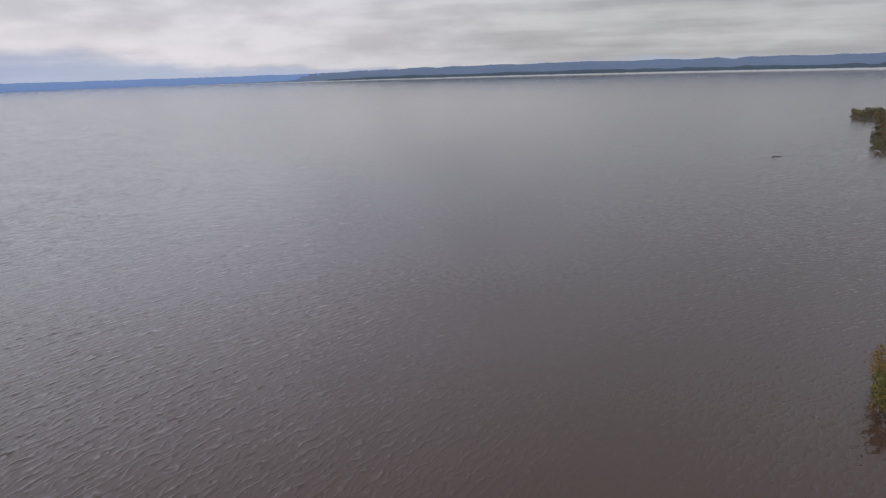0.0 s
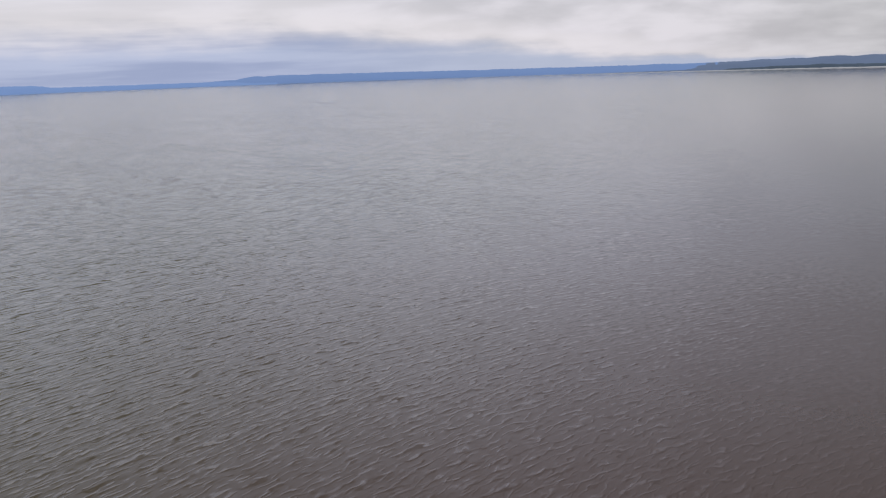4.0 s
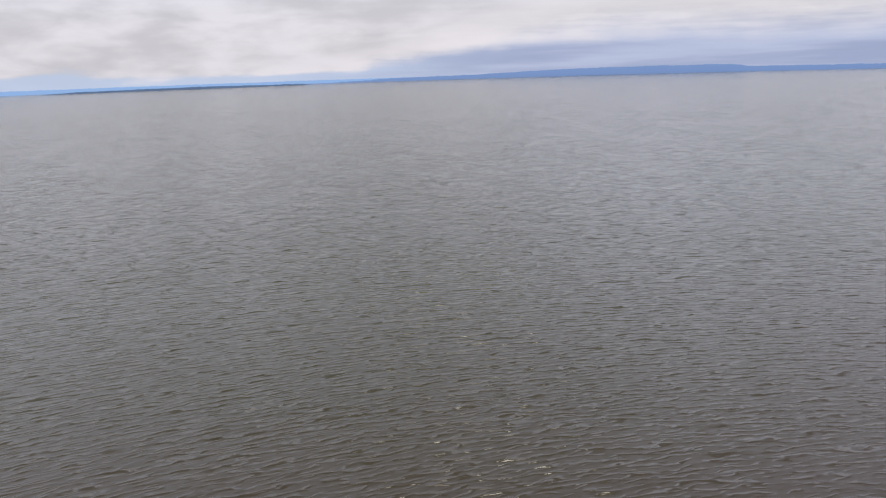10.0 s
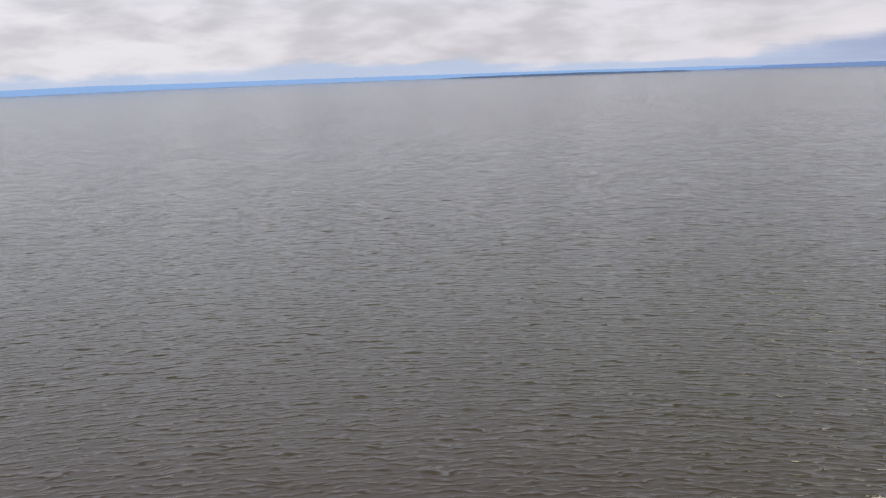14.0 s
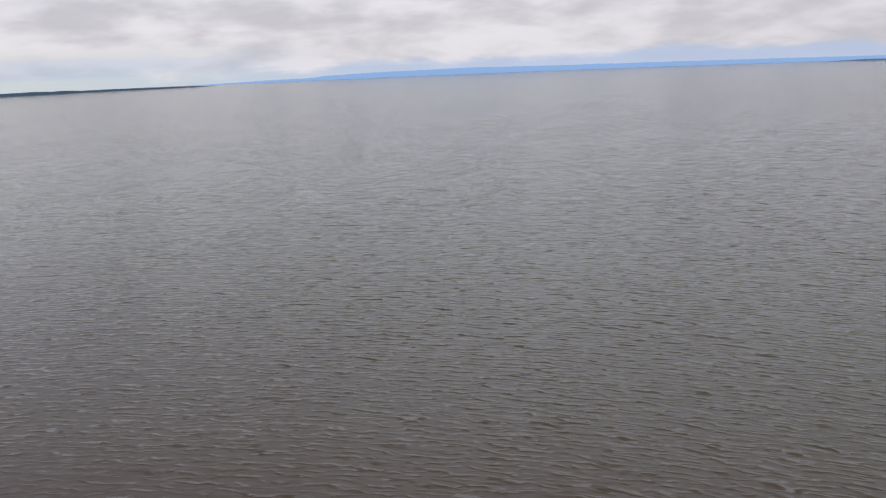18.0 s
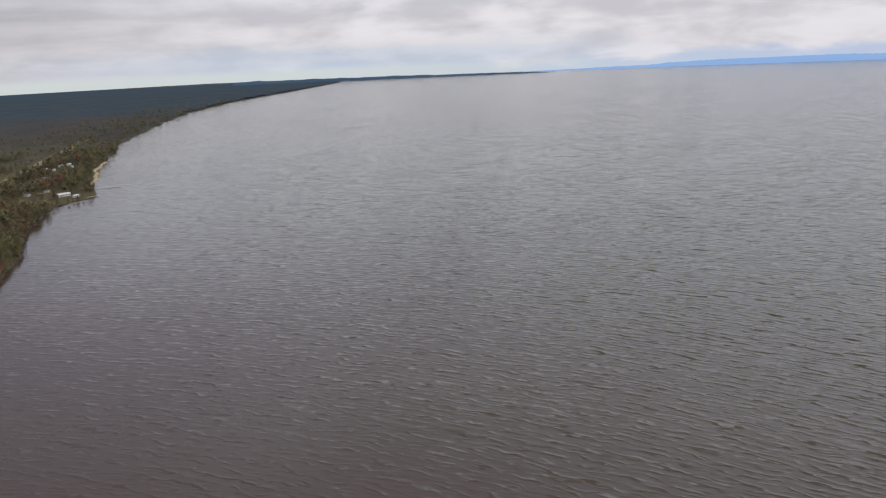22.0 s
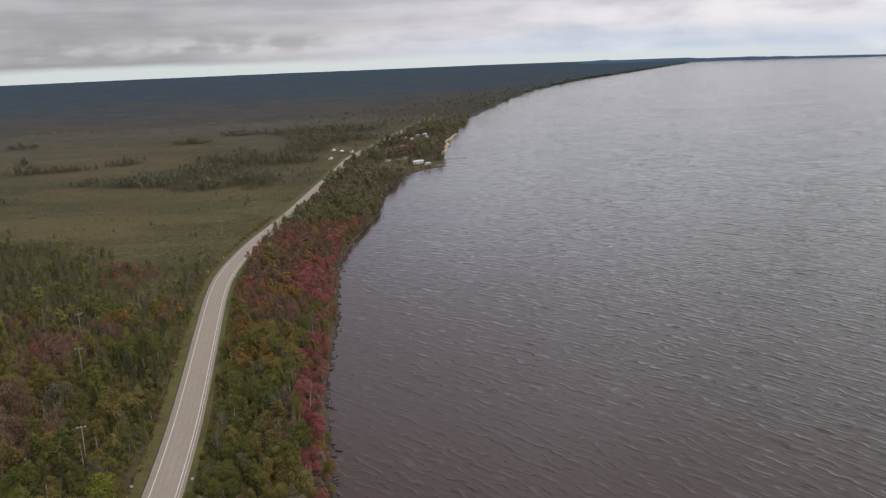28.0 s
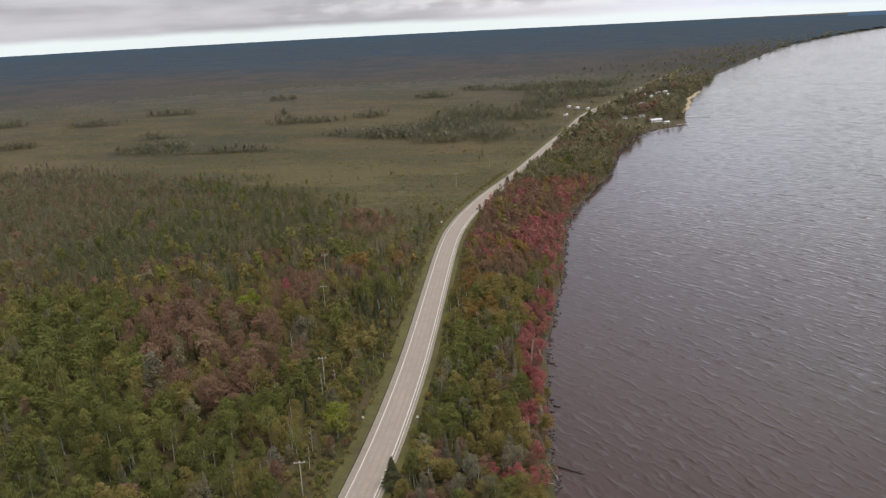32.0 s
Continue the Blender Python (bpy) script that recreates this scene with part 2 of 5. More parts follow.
def water_material():
    """Tea-brown water; the slopes of its short-crested wind waves turn the surface's normal."""
    m, n = material("lake_water")
    g = n.add("ShaderNodeNewGeometry").outputs["Position"]
    sep = n.add("ShaderNodeSeparateXYZ")
    n.put(sep.inputs[0], g)
    # tea-brown near the shore, greyer and greener out on the lake
    off = n.math("ADD", n.math("MULTIPLY", sep.outputs[0], -1.0), n.math("MULTIPLY", n.noise(g, 0.004, 3), 240.0))
    out = n.ramp(off, 120.0, 560.0)
    base = n.mix(out, (0.057, 0.035, 0.026), (0.046, 0.042, 0.010))

    # the crests fan out to fit the camera's view: distance and bearing from a point on land
    rel = n.add("ShaderNodeVectorMath", operation="SUBTRACT")
    n.put(rel.inputs[0], g)
    rel.inputs[1].default_value = (349.0, 30.0, 0.0)
    far = n.add("ShaderNodeVectorMath", operation="LENGTH")
    n.put(far.inputs[0], rel.outputs[0])
    rs = n.add("ShaderNodeSeparateXYZ")
    n.put(rs.inputs[0], rel.outputs[0])
    polar = n.add("ShaderNodeCombineXYZ")
    n.put(polar.inputs[0], far.outputs["Value"])
    n.put(polar.inputs[1], n.math("MULTIPLY", n.math("ARCTAN2", rs.outputs[1], n.math("MULTIPLY", rs.outputs[0], -1.0)), 640.0))
    fan = polar.outputs[0]
    # the crests wander
    bent = n.add("ShaderNodeVectorMath", operation="MULTIPLY_ADD")
    drift = n.add("ShaderNodeTexNoise")
    n.put(drift.inputs["Vector"], fan)
    drift.inputs["Scale"].default_value, drift.inputs["Detail"].default_value = 0.045, 2.0
    n.put(bent.inputs[0], drift.outputs["Color"])
    bent.inputs[1].default_value = (6.0, 4.0, 0.0)
    n.put(bent.inputs[2], fan)
    at = bent.outputs[0]

    def slope(length, crest, turn, amount):
        """Steepness of waves of one length, their crests that long, about zero."""
        f = n.math("SUBTRACT", n.noise(n.scaled(at, (1.9 / length, 1.9 / crest, 0.0), turn), 1.0, 1.0, 0.45), 0.5)
        return n.math("MULTIPLY", f, amount)

    def crests(length, turn, amount, shift):
        """Rows of narrow-crested waves; the crests wander, vary in spacing and die out after a while."""
        p = n.scaled(fan, (1.0, 1.0, 0.0), turn)
        q = n.add("ShaderNodeVectorMath", operation="ADD")
        n.put(q.inputs[0], p)
        q.inputs[1].default_value = (shift, shift * 1.7, 0.0)
        p = q.outputs[0]
        parts = n.add("ShaderNodeSeparateXYZ")
        n.put(parts.inputs[0], p)
        slow = n.noise(n.scaled(p, (0.55 / length, 0.17 / length, 0.0)), 1.0, 2.0, 0.5)
        quick = n.noise(n.scaled(p, (1.5 / length, 0.62 / length, 0.0)), 1.0, 1.0, 0.5)
        turned = n.math("ADD", n.math("MULTIPLY", parts.outputs[0], 2 * math.pi / length), n.math("ADD", n.math("MULTIPLY", slow, 15.0), n.math("MULTIPLY", quick, 3.2)))
        peak = n.math("POWER", n.math("ADD", n.math("MULTIPLY", n.math("COSINE", turned), 0.5), 0.5), 3.2)
        there = n.ramp(n.noise(n.scaled(p, (1.1 / length, 0.40 / length, 0.0)), 1.0, 1.0, 0.5), 0.42, 0.62)
        return n.math("MULTIPLY", n.math("MULTIPLY", n.math("SINE", turned), peak), n.math("MULTIPLY", n.math("ADD", 0.12, there), amount))

    # two trains of crests, finer chop across them and a long low swell
    main = n.math("ADD", crests(3.9, -4, 0.94, 0.0), crests(2.7, 7, 0.76, 37.0))
    main = n.math("ADD", main, n.math("ADD", slope(2.1, 8.0, 2, 0.26), slope(12.0, 44.0, 5, 0.09)))
    cross = n.math("ADD", slope(4.2, 12.0, 24, 0.12), slope(2.4, 7.0, -20, 0.10))
    # gusts roughen patches drawn out along the wind; the lee of the shore stays calmer
    gust = n.ramp(n.noise(n.scaled(g, (0.0045, 0.011, 1), 8), 1.0, 4, 0.55, 0.4), 0.30, 0.66)
    lively = n.math("MULTIPLY", n.math("ADD", 0.74, n.math("MULTIPLY", gust, 0.34)), n.math("ADD", 0.42, n.math("MULTIPLY", out, 0.58)))
    sx, sy = n.math("MULTIPLY", main, lively), n.math("MULTIPLY", cross, lively)
    tip = n.add("ShaderNodeCombineXYZ")
    n.put(tip.inputs[0], n.math("MULTIPLY", sx, -1.0))
    n.put(tip.inputs[1], n.math("MULTIPLY", sy, -1.0))
    tip.inputs[2].default_value = 1.0
    unit = n.add("ShaderNodeVectorMath", operation="NORMALIZE")
    n.put(unit.inputs[0], tip.outputs[0])
    p = finish(n, base, 0.12, unit.outputs[0], spec=0.5)
    p.inputs["IOR"].default_value = 1.333
    return m


def land_material():
    m, n = material("bog_and_forest_floor")
    g = n.add("ShaderNodeNewGeometry").outputs["Position"]
    big = n.noise(g, 0.0042, 5, 0.6, 0.5)
    strings = n.noise(n.scaled(g, (0.006, 0.019, 1.0), 14), 1.0, 5, 0.58, 0.7)      # wet and dry strings of the bog
    mid = n.noise(g, 0.025, 5, 0.6)
    fine = n.noise(g, 0.30, 5, 0.65)
    dry = n.mix(n.ramp(mid, 0.36, 0.64), (0.099, 0.081, 0.044), (0.130, 0.100, 0.052))
    wet = n.mix(n.ramp(mid, 0.36, 0.64), (0.072, 0.067, 0.040), (0.058, 0.056, 0.036))
    base = n.mix(n.ramp(n.math("ADD", n.math("MULTIPLY", big, 0.5), n.math("MULTIPLY", strings, 0.5)), 0.42, 0.58), wet, dry)
    rust = n.ramp(n.noise(n.scaled(g, (0.010, 0.026, 1.0), 6), 1.0, 4, 0.6, 0.5), 0.54, 0.66)
    base = n.mix(n.math("MULTIPLY", rust, 0.7), base, (0.128, 0.086, 0.050))
    base = n.mix(n.math("MULTIPLY", n.ramp(fine, 0.42, 0.70), 0.60), base, (0.048, 0.049, 0.032))
    # under the shore forest: leaf litter and moss
    dist = n.add("ShaderNodeVectorMath", operation="LENGTH")
    n.put(dist.inputs[0], g)
    away = dist.outputs["Value"]
    litter = n.mix(n.ramp(mid, 0.4, 0.6), (0.066, 0.064, 0.028), (0.092, 0.074, 0.038))
    base = n.mix(n.ramp(n.math("ADD", away, n.math("MULTIPLY", n.math("SUBTRACT", mid, 0.5), 220.0)), 390.0, 520.0), litter, base)
    # green sedge meadow at the near side of the bog, with pale dry tussocks
    meadow = n.math("MULTIPLY", n.ramp(away, 420.0, 520.0), n.math("SUBTRACT", 1.0, n.ramp(n.math("ADD", away, n.math("MULTIPLY", n.math("SUBTRACT", big, 0.5), 500.0)), 600.0, 820.0)))
    sedge = n.mix(n.ramp(fine, 0.38, 0.62), (0.054, 0.054, 0.029), (0.106, 0.090, 0.041))
    sedge = n.mix(n.math("MULTIPLY", n.ramp(strings, 0.47, 0.58), 0.8), sedge, (0.118, 0.096, 0.046))
    tuss = n.math("MULTIPLY", n.ramp(n.noise(n.scaled(g, (0.10, 0.30, 1.0), 10), 1.0, 3, 0.6), 0.60, 0.70), n.ramp(strings, 0.42, 0.55))
    sedge = n.mix(n.math("MULTIPLY", tuss, 0.7), sedge, (0.235, 0.205, 0.095))
    base = n.mix(n.math("MULTIPLY", meadow, 0.85), base, sedge)
    # heath and dwarf spruce towards the far woods
    heath = n.mix(n.ramp(mid, 0.4, 0.6), (0.066, 0.064, 0.052), (0.094, 0.082, 0.062))
    base = n.mix(n.ramp(n.math("ADD", away, n.math("MULTIPLY", n.math("SUBTRACT", big, 0.5), 900.0)), 950.0, 1500.0), base, heath)
    finish(n, base, 0.95, bump(n, fine, 0.5), spec=0.1)
    return m


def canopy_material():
    """Far forest: brownish dwarf trees at the bog, then distance haze painted in as slate and blue."""
    m, n = material("far_forest_canopy_hazed")
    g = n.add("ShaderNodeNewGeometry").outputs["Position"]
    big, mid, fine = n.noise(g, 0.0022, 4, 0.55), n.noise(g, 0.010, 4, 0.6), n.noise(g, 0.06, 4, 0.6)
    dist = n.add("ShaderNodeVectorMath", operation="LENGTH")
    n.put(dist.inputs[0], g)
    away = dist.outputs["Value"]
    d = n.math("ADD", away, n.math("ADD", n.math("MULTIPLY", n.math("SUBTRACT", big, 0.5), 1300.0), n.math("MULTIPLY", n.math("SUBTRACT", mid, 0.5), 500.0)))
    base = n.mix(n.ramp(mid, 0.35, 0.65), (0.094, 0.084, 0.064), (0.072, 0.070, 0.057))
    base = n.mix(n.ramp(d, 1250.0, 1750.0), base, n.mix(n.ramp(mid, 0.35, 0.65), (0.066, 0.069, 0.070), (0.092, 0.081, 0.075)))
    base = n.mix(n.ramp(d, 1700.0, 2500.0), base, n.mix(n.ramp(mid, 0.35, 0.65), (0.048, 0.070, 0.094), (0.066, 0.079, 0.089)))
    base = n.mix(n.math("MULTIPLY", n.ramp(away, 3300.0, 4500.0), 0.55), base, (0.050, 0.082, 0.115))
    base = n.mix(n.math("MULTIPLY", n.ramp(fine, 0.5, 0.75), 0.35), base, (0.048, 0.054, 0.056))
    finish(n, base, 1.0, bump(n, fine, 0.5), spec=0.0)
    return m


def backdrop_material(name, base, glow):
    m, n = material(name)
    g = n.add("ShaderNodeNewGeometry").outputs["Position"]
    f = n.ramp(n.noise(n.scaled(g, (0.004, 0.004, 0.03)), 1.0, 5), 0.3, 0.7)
    # the glow paints the haze of distance over the far hills and shores
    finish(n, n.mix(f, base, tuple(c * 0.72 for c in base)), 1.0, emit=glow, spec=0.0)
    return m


M = {
    "water": water_material(),
    "land": land_material(),
    "asphalt": plain("worn_grey_asphalt", (0.365, 0.308, 0.250), (0.31, 0.262, 0.215), 0.35, 0.85, 9.0, 0.01),
    "shoulder": plain("gravel_shoulder", (0.32, 0.275, 0.222), (0.25, 0.213, 0.175), 0.8, 0.95, 8.0, 0.03),
    "dark_edge": plain("dark_verge_edge", (0.060, 0.048, 0.034), (0.040, 0.034, 0.026), 0.5, 0.95, 8.0, 0.03),
    "paint": plain("white_road_paint", (0.72, 0.70, 0.65), (0.58, 0.55, 0.50), 0.5, 0.6, 8.0, 0.002),
    "tyre_track": plain("darker_wheel_track", (0.288, 0.248, 0.207), (0.322, 0.278, 0.233), 0.2, 0.8, 9.0, 0.004),
    "verge": plain("mown_roadside_grass", (0.118, 0.108, 0.034), (0.072, 0.066, 0.026), 0.10, 0.95, 9.0, 0.12),
    "bark": plain("grey_brown_bark", (0.13, 0.11, 0.09), (0.08, 0.068, 0.055), 2.0, 0.9, 4.0, 0.02),
    "birch": plain("pale_birch_bark", (0.42, 0.39, 0.34), (0.26, 0.24, 0.21), 2.0, 0.8, 4.0, 0.01),
    "dead": plain("bleached_dead_wood", (0.46, 0.42, 0.37), (0.32, 0.285, 0.25), 1.5, 0.9, 5.0, 0.02),
    "rock": plain("dark_wet_shore_rock", (0.045, 0.038, 0.036), (0.09, 0.078, 0.072), 1.2, 0.6, 4.0, 0.06),
    "pole": plain("weathered_pole_wood", (0.42, 0.38, 0.32), (0.30, 0.27, 0.23), 1.5, 0.9, 6.0, 0.01),
    "sand": plain("golden_sand_bank", (0.42, 0.34, 0.21), (0.31, 0.25, 0.15), 0.15, 0.95, 6.0, 0.15),
    "siding": plain("white_painted_siding", (0.78, 0.77, 0.74), (0.66, 0.65, 0.62), 0.4, 0.7, 6.0, 0.01),
    "brownwall": plain("brown_board_wall", (0.20, 0.15, 0.11), (0.14, 0.105, 0.08), 0.4, 0.8, 6.0, 0.02),
    "tinroof": plain("pale_metal_roof", (0.72, 0.72, 0.72), (0.58, 0.58, 0.59), 0.3, 0.45, 6.0, 0.01, 0.5),
    "greyroof": plain("grey_shingle_roof", (0.22, 0.21, 0.21), (0.15, 0.145, 0.145), 0.6, 0.9, 6.0, 0.02),
    "glass": plain("dark_window_glass", (0.03, 0.035, 0.04), (0.05, 0.055, 0.06), 0.3, 0.1, 4.0, 0.0, 0.6),
    "plate": plain("white_reflector_plate", (0.85, 0.84, 0.74), (0.75, 0.73, 0.62), 2.0, 0.4, 4.0, 0.0),
    "steel": plain("galvanised_post_steel", (0.35, 0.35, 0.34), (0.26, 0.26, 0.26), 2.0, 0.5, 4.0, 0.0),
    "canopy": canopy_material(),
    # foliage
    "green": foliage("green_leaves", (0.116, 0.130, 0.042), (0.180, 0.174, 0.056), (0.275, 0.255, 0.088)),
    "olive": foliage("olive_leaves", (0.194, 0.165, 0.055), (0.235, 0.192, 0.070), (0.294, 0.235, 0.088)),
    "yellow": foliage("yellow_green_leaves", (0.225, 0.245, 0.046), (0.205, 0.225, 0.046), (0.290, 0.292, 0.062)),
    "maroon": foliage("brown_maroon_leaves", (0.228, 0.134, 0.096), (0.212, 0.148, 0.093), (0.270, 0.158, 0.116)),
    "red": foliage("red_maple_leaves", (0.350, 0.112, 0.112), (0.290, 0.140, 0.112), (0.42, 0.130, 0.135)),
    "orange": foliage("rusty_orange_leaves", (0.268, 0.160, 0.057), (0.245, 0.176, 0.062), (0.325, 0.182, 0.071)),
    # the next four kinds have distance haze greyed into their leaf colour
    "grey": foliage("grey_green_leaves_hazed", (0.196, 0.182, 0.126), (0.190, 0.172, 0.108), (0.235, 0.213, 0.152)),
    "spruce": foliage("dark_spruce_needles_hazed", (0.099, 0.108, 0.055), (0.139, 0.140, 0.074), (0.165, 0.162, 0.087)),
    "dull": foliage("dull_olive_leaves_hazed", (0.171, 0.161, 0.090), (0.213, 0.190, 0.108), (0.246, 0.221, 0.132)),
    "slate": foliage("blackish_needles_hazed", (0.124, 0.125, 0.094), (0.166, 0.156, 0.114), (0.188, 0.175, 0.130)),
}

# ---------------------------------------------------------------- plan
# shoreline: x of the water's edge for each y, from south to north
SHORE = [(-4900, -2950), (-3613, -2174), (-2859, -1493), (-2410, -1071), (-2010, -773), (-1710, -602), (-1350, -409),
         (-1190, -342), (-1012, -276), (-905, -240), (-845, -226), (-815, -216), (-799, -207), (-772, -170), (-720, -146),
         (-649, -119), (-585, -106), (-566, -101), (-535, -85), (-470, -63), (-400, -50), (-344, -41), (-281, -30),
         (-235, -23.5), (-200, -21), (-180, -20), (-90, -4), (40, 62), (150, 116), (200, 131), (240, 134), (255, 139), (290, 160), (420, 262), (650, 390), (880, 478), (903, 476),
         (965, 490), (1082, 546), (1180, 606), (1292, 660), (1400, 672), (1467, 700), (1490, 860), (1540, 1500), (1640, 2600)]
ROAD = [(330, 250), (160, 160), (20, 90), (-90, 46), (-182, 27.8), (-240, 20.9), (-286, 17.3), (-351, 13.1), (-412, 8.9), (-450, 4.2),
        (-519, -14), (-572, -33), (-618, -48), (-712, -76), (-801, -104), (-901, -133), (-979, -167),
        (-1140, -239), (-1250, -290), (-1500, -400)]
_sy, _sx = np.array([p[0] for p in SHORE], float), np.array([p[1] for p in SHORE], float)
_ry, _rx = np.array([p[0] for p in ROAD[::-1]], float), np.array([p[1] for p in ROAD[::-1]], float)


def shore(y):
    """x of the water's edge, with small bays and points."""
    y = np.asarray(y, float)
    amp = np.clip(np.abs(y) / 500, 0.7, 4.0)
    wave = np.sin(y * 0.11) * 0.9 + np.sin(y * 0.043 + 1.3) * 1.5 + np.sin(y * 0.31 + 0.4) * 0.55
    return np.interp(y, _sy, _sx) + wave * amp * 0.7 + 1.2


def road(y):
    """x of the road's middle: the line through the control points, rounded off."""
    y = np.asarray(y, float)
    return sum(np.interp(y + k, _ry, _rx) for k in (-24, -12, 0, 12, 24)) / 5


# ---------------------------------------------------------------- mesh helpers
def mesh(name, verts, quads, mats, tris=None):
    """A mesh from arrays of vertices and quads (and triangles)."""
    verts = np.asarray(verts, np.float32).reshape(-1, 3)
    quads = np.asarray(quads, np.int32)
    if quads.ndim == 2 and quads.shape[1] == 3:
        quads, tris = np.zeros((0, 4), np.int32), quads
    quads = quads.reshape(-1, 4)
    loops, starts = quads.ravel(), np.arange(len(quads)) * 4
    if tris is not None and len(tris):
        tris = np.asarray(tris, np.int32).reshape(-1, 3)
        starts = np.concatenate([starts, len(loops) + np.arange(len(tris)) * 3])
        loops = np.concatenate([loops, tris.ravel()])
    me = bpy.data.meshes.new(name)
    me.vertices.add(len(verts))
    me.vertices.foreach_set("co", verts.ravel())
    me.loops.add(len(loops))
    me.loops.foreach_set("vertex_index", loops.astype(np.int32))
    me.polygons.add(len(starts))
    me.polygons.foreach_set("loop_start", starts.astype(np.int32))
    me.update(calc_edges=True)
    for m in mats if isinstance(mats, (list, tuple)) else [mats]:
        me.materials.append(m)
    return me


def grid_quads(rows, cols):
    i = np.arange((rows - 1) * cols).reshape(rows - 1, cols)[:, :-1].ravel()
    return np.stack([i, i + 1, i + cols + 1, i + cols], 1)


def smooth(me):
    me.polygons.foreach_set("use_smooth", np.ones(len(me.polygons), bool))
    return me


def part(name, bm, mat, parent, label=""):
    me = bpy.data.meshes.new(name)
    bm.to_mesh(me)
    bm.free()
    me.materials.append(mat)
    ob = new(name, me)
    ob.parent = parent
    return tagged(ob, label)


def box_bm(sx, sy, sz, at=(0, 0, 0), bevel=0.0):
    bm = bmesh.new()
    bmesh.ops.create_cube(bm, size=1, matrix=Matrix.Translation(at) @ Matrix.Diagonal((sx, sy, sz, 1)))
    if bevel:
        bmesh.ops.bevel(bm, geom=bm.edges[:], offset=bevel, segments=1, affect="EDGES")
    return bm


def tube(path, radii, sides=6):
    """Vertices and quads of a tapered tube along a path of points."""
    path, V = np.asarray(path, float), []
    for i, (p, r) in enumerate(zip(path, radii)):
        t = path[min(i + 1, len(path) - 1)] - path[max(i - 1, 0)]
        t /= np.linalg.norm(t) + 1e-9
        u = np.cross(t, (0.31, 0.95, 0.1))
        u /= np.linalg.norm(u) + 1e-9
        w = np.cross(t, u)
        a = np.linspace(0, 2 * np.pi, sides, endpoint=False)
        V.append(p + r * (np.cos(a)[:, None] * u + np.sin(a)[:, None] * w))
    Q = []
    for i in range(len(path) - 1):
        for k in range(sides):
            Q.append((i * sides + k, i * sides + (k + 1) % sides, (i + 1) * sides + (k + 1) % sides, (i + 1) * sides + k))
    return np.concatenate(V), np.array(Q)


def joined(pieces):
    V, Q, n = [], [], 0
    for v, q in pieces:
        V.append(v)
        Q.append(np.asarray(q) + n)
        n += len(v)
    return np.concatenate(V), np.concatenate(Q)


# ---------------------------------------------------------------- water, land, far shores
def build_water():
    R = np.concatenate([[0.5], np.geomspace(40, 4900, 40)])
    A = np.linspace(0, 2 * np.pi, 145)
    rr, aa = np.meshgrid(R, A, indexing="ij")
    V = np.stack([rr * np.sin(aa), rr * np.cos(aa), np.zeros_like(rr)], -1)
    ob = new("water", mesh("water", V, grid_quads(len(R), len(A))[:, ::-1], M["water"]))
    tagged(ob, "tea-brown lake water with low wind ripples reaching the horizon", "lake", kind="structure")


def build_land():
    ys = np.concatenate([np.arange(-4880, -1400, 40), np.arange(-1400, 1466, 5), np.arange(1466, 1500, 4), np.arange(1500, 2600, 60)])
    off = np.array([-3, -0.8, 0.6, 2, 5, 10, 18, 30, 46, 70, 100, 150, 220, 320, 470, 700, 1000, 1500, 2300, 3400, 4800, 6500])
    X = shore(ys)[:, None] + off[None, :]
    Y = np.repeat(ys[:, None], len(off), 1)
    lim = np.sqrt(np.maximum(4895.0 ** 2 - Y ** 2, 1.0))
    X = np.minimum(X, np.maximum(lim, X[:, :1] + 0.01 * np.arange(len(off))[None, :]))
    rise = np.interp(off, [-3, -0.8, 0.6, 5, 30, 150], [-1.2, -0.25, 0.35, 0.8, 1.1, 1.2])
    Z = np.repeat(rise[None, :], len(ys), 0)
    V = np.stack([X, Y, Z], -1)
    ob = new("ground", smooth(mesh("ground", V, grid_quads(len(ys), len(off)), M["land"])))
    tagged(ob, "flat boggy land with olive sedge and dark forest floor", "ground", kind="structure")


def far_ridge(name, label, table, mat, r0=4690.0, r1=4840.0, rough=0.10, seed=1):
    """A low ridge on the horizon: bearings (degrees left of +y) and heights in metres."""
    rng = np.random.default_rng(seed)
    az = np.arange(table[0][0], table[-1][0] + 1e-6, 0.12)
    h = np.interp(az, [t[0] for t in table], [t[1] for t in table])
    n1 = np.interp(az, np.arange(az[0] - 1, az[-1] + 2, 0.9), rng.normal(0, 1, len(np.arange(az[0] - 1, az[-1] + 2, 0.9))))
    h = np.maximum(h * (1 + rough * n1) + rng.normal(0, 0.7, len(az)), 0.4)
    a = np.radians(az)
    rows = []
    for r, k in ((r0, 0.0), (r0 + 2, 0.18), ((r0 + r1) / 2, 0.72), (r1, 1.0), (r1 + 30, 0.0)):
        rows.append(np.stack([-np.sin(a) * r, np.cos(a) * r, h * k - (0.5 if k == 0 else 0)], -1))
    ob = new(name, mesh(name, np.stack(rows), grid_quads(5, len(az)), mat))
    tagged(ob, label, "far shore", kind="structure")


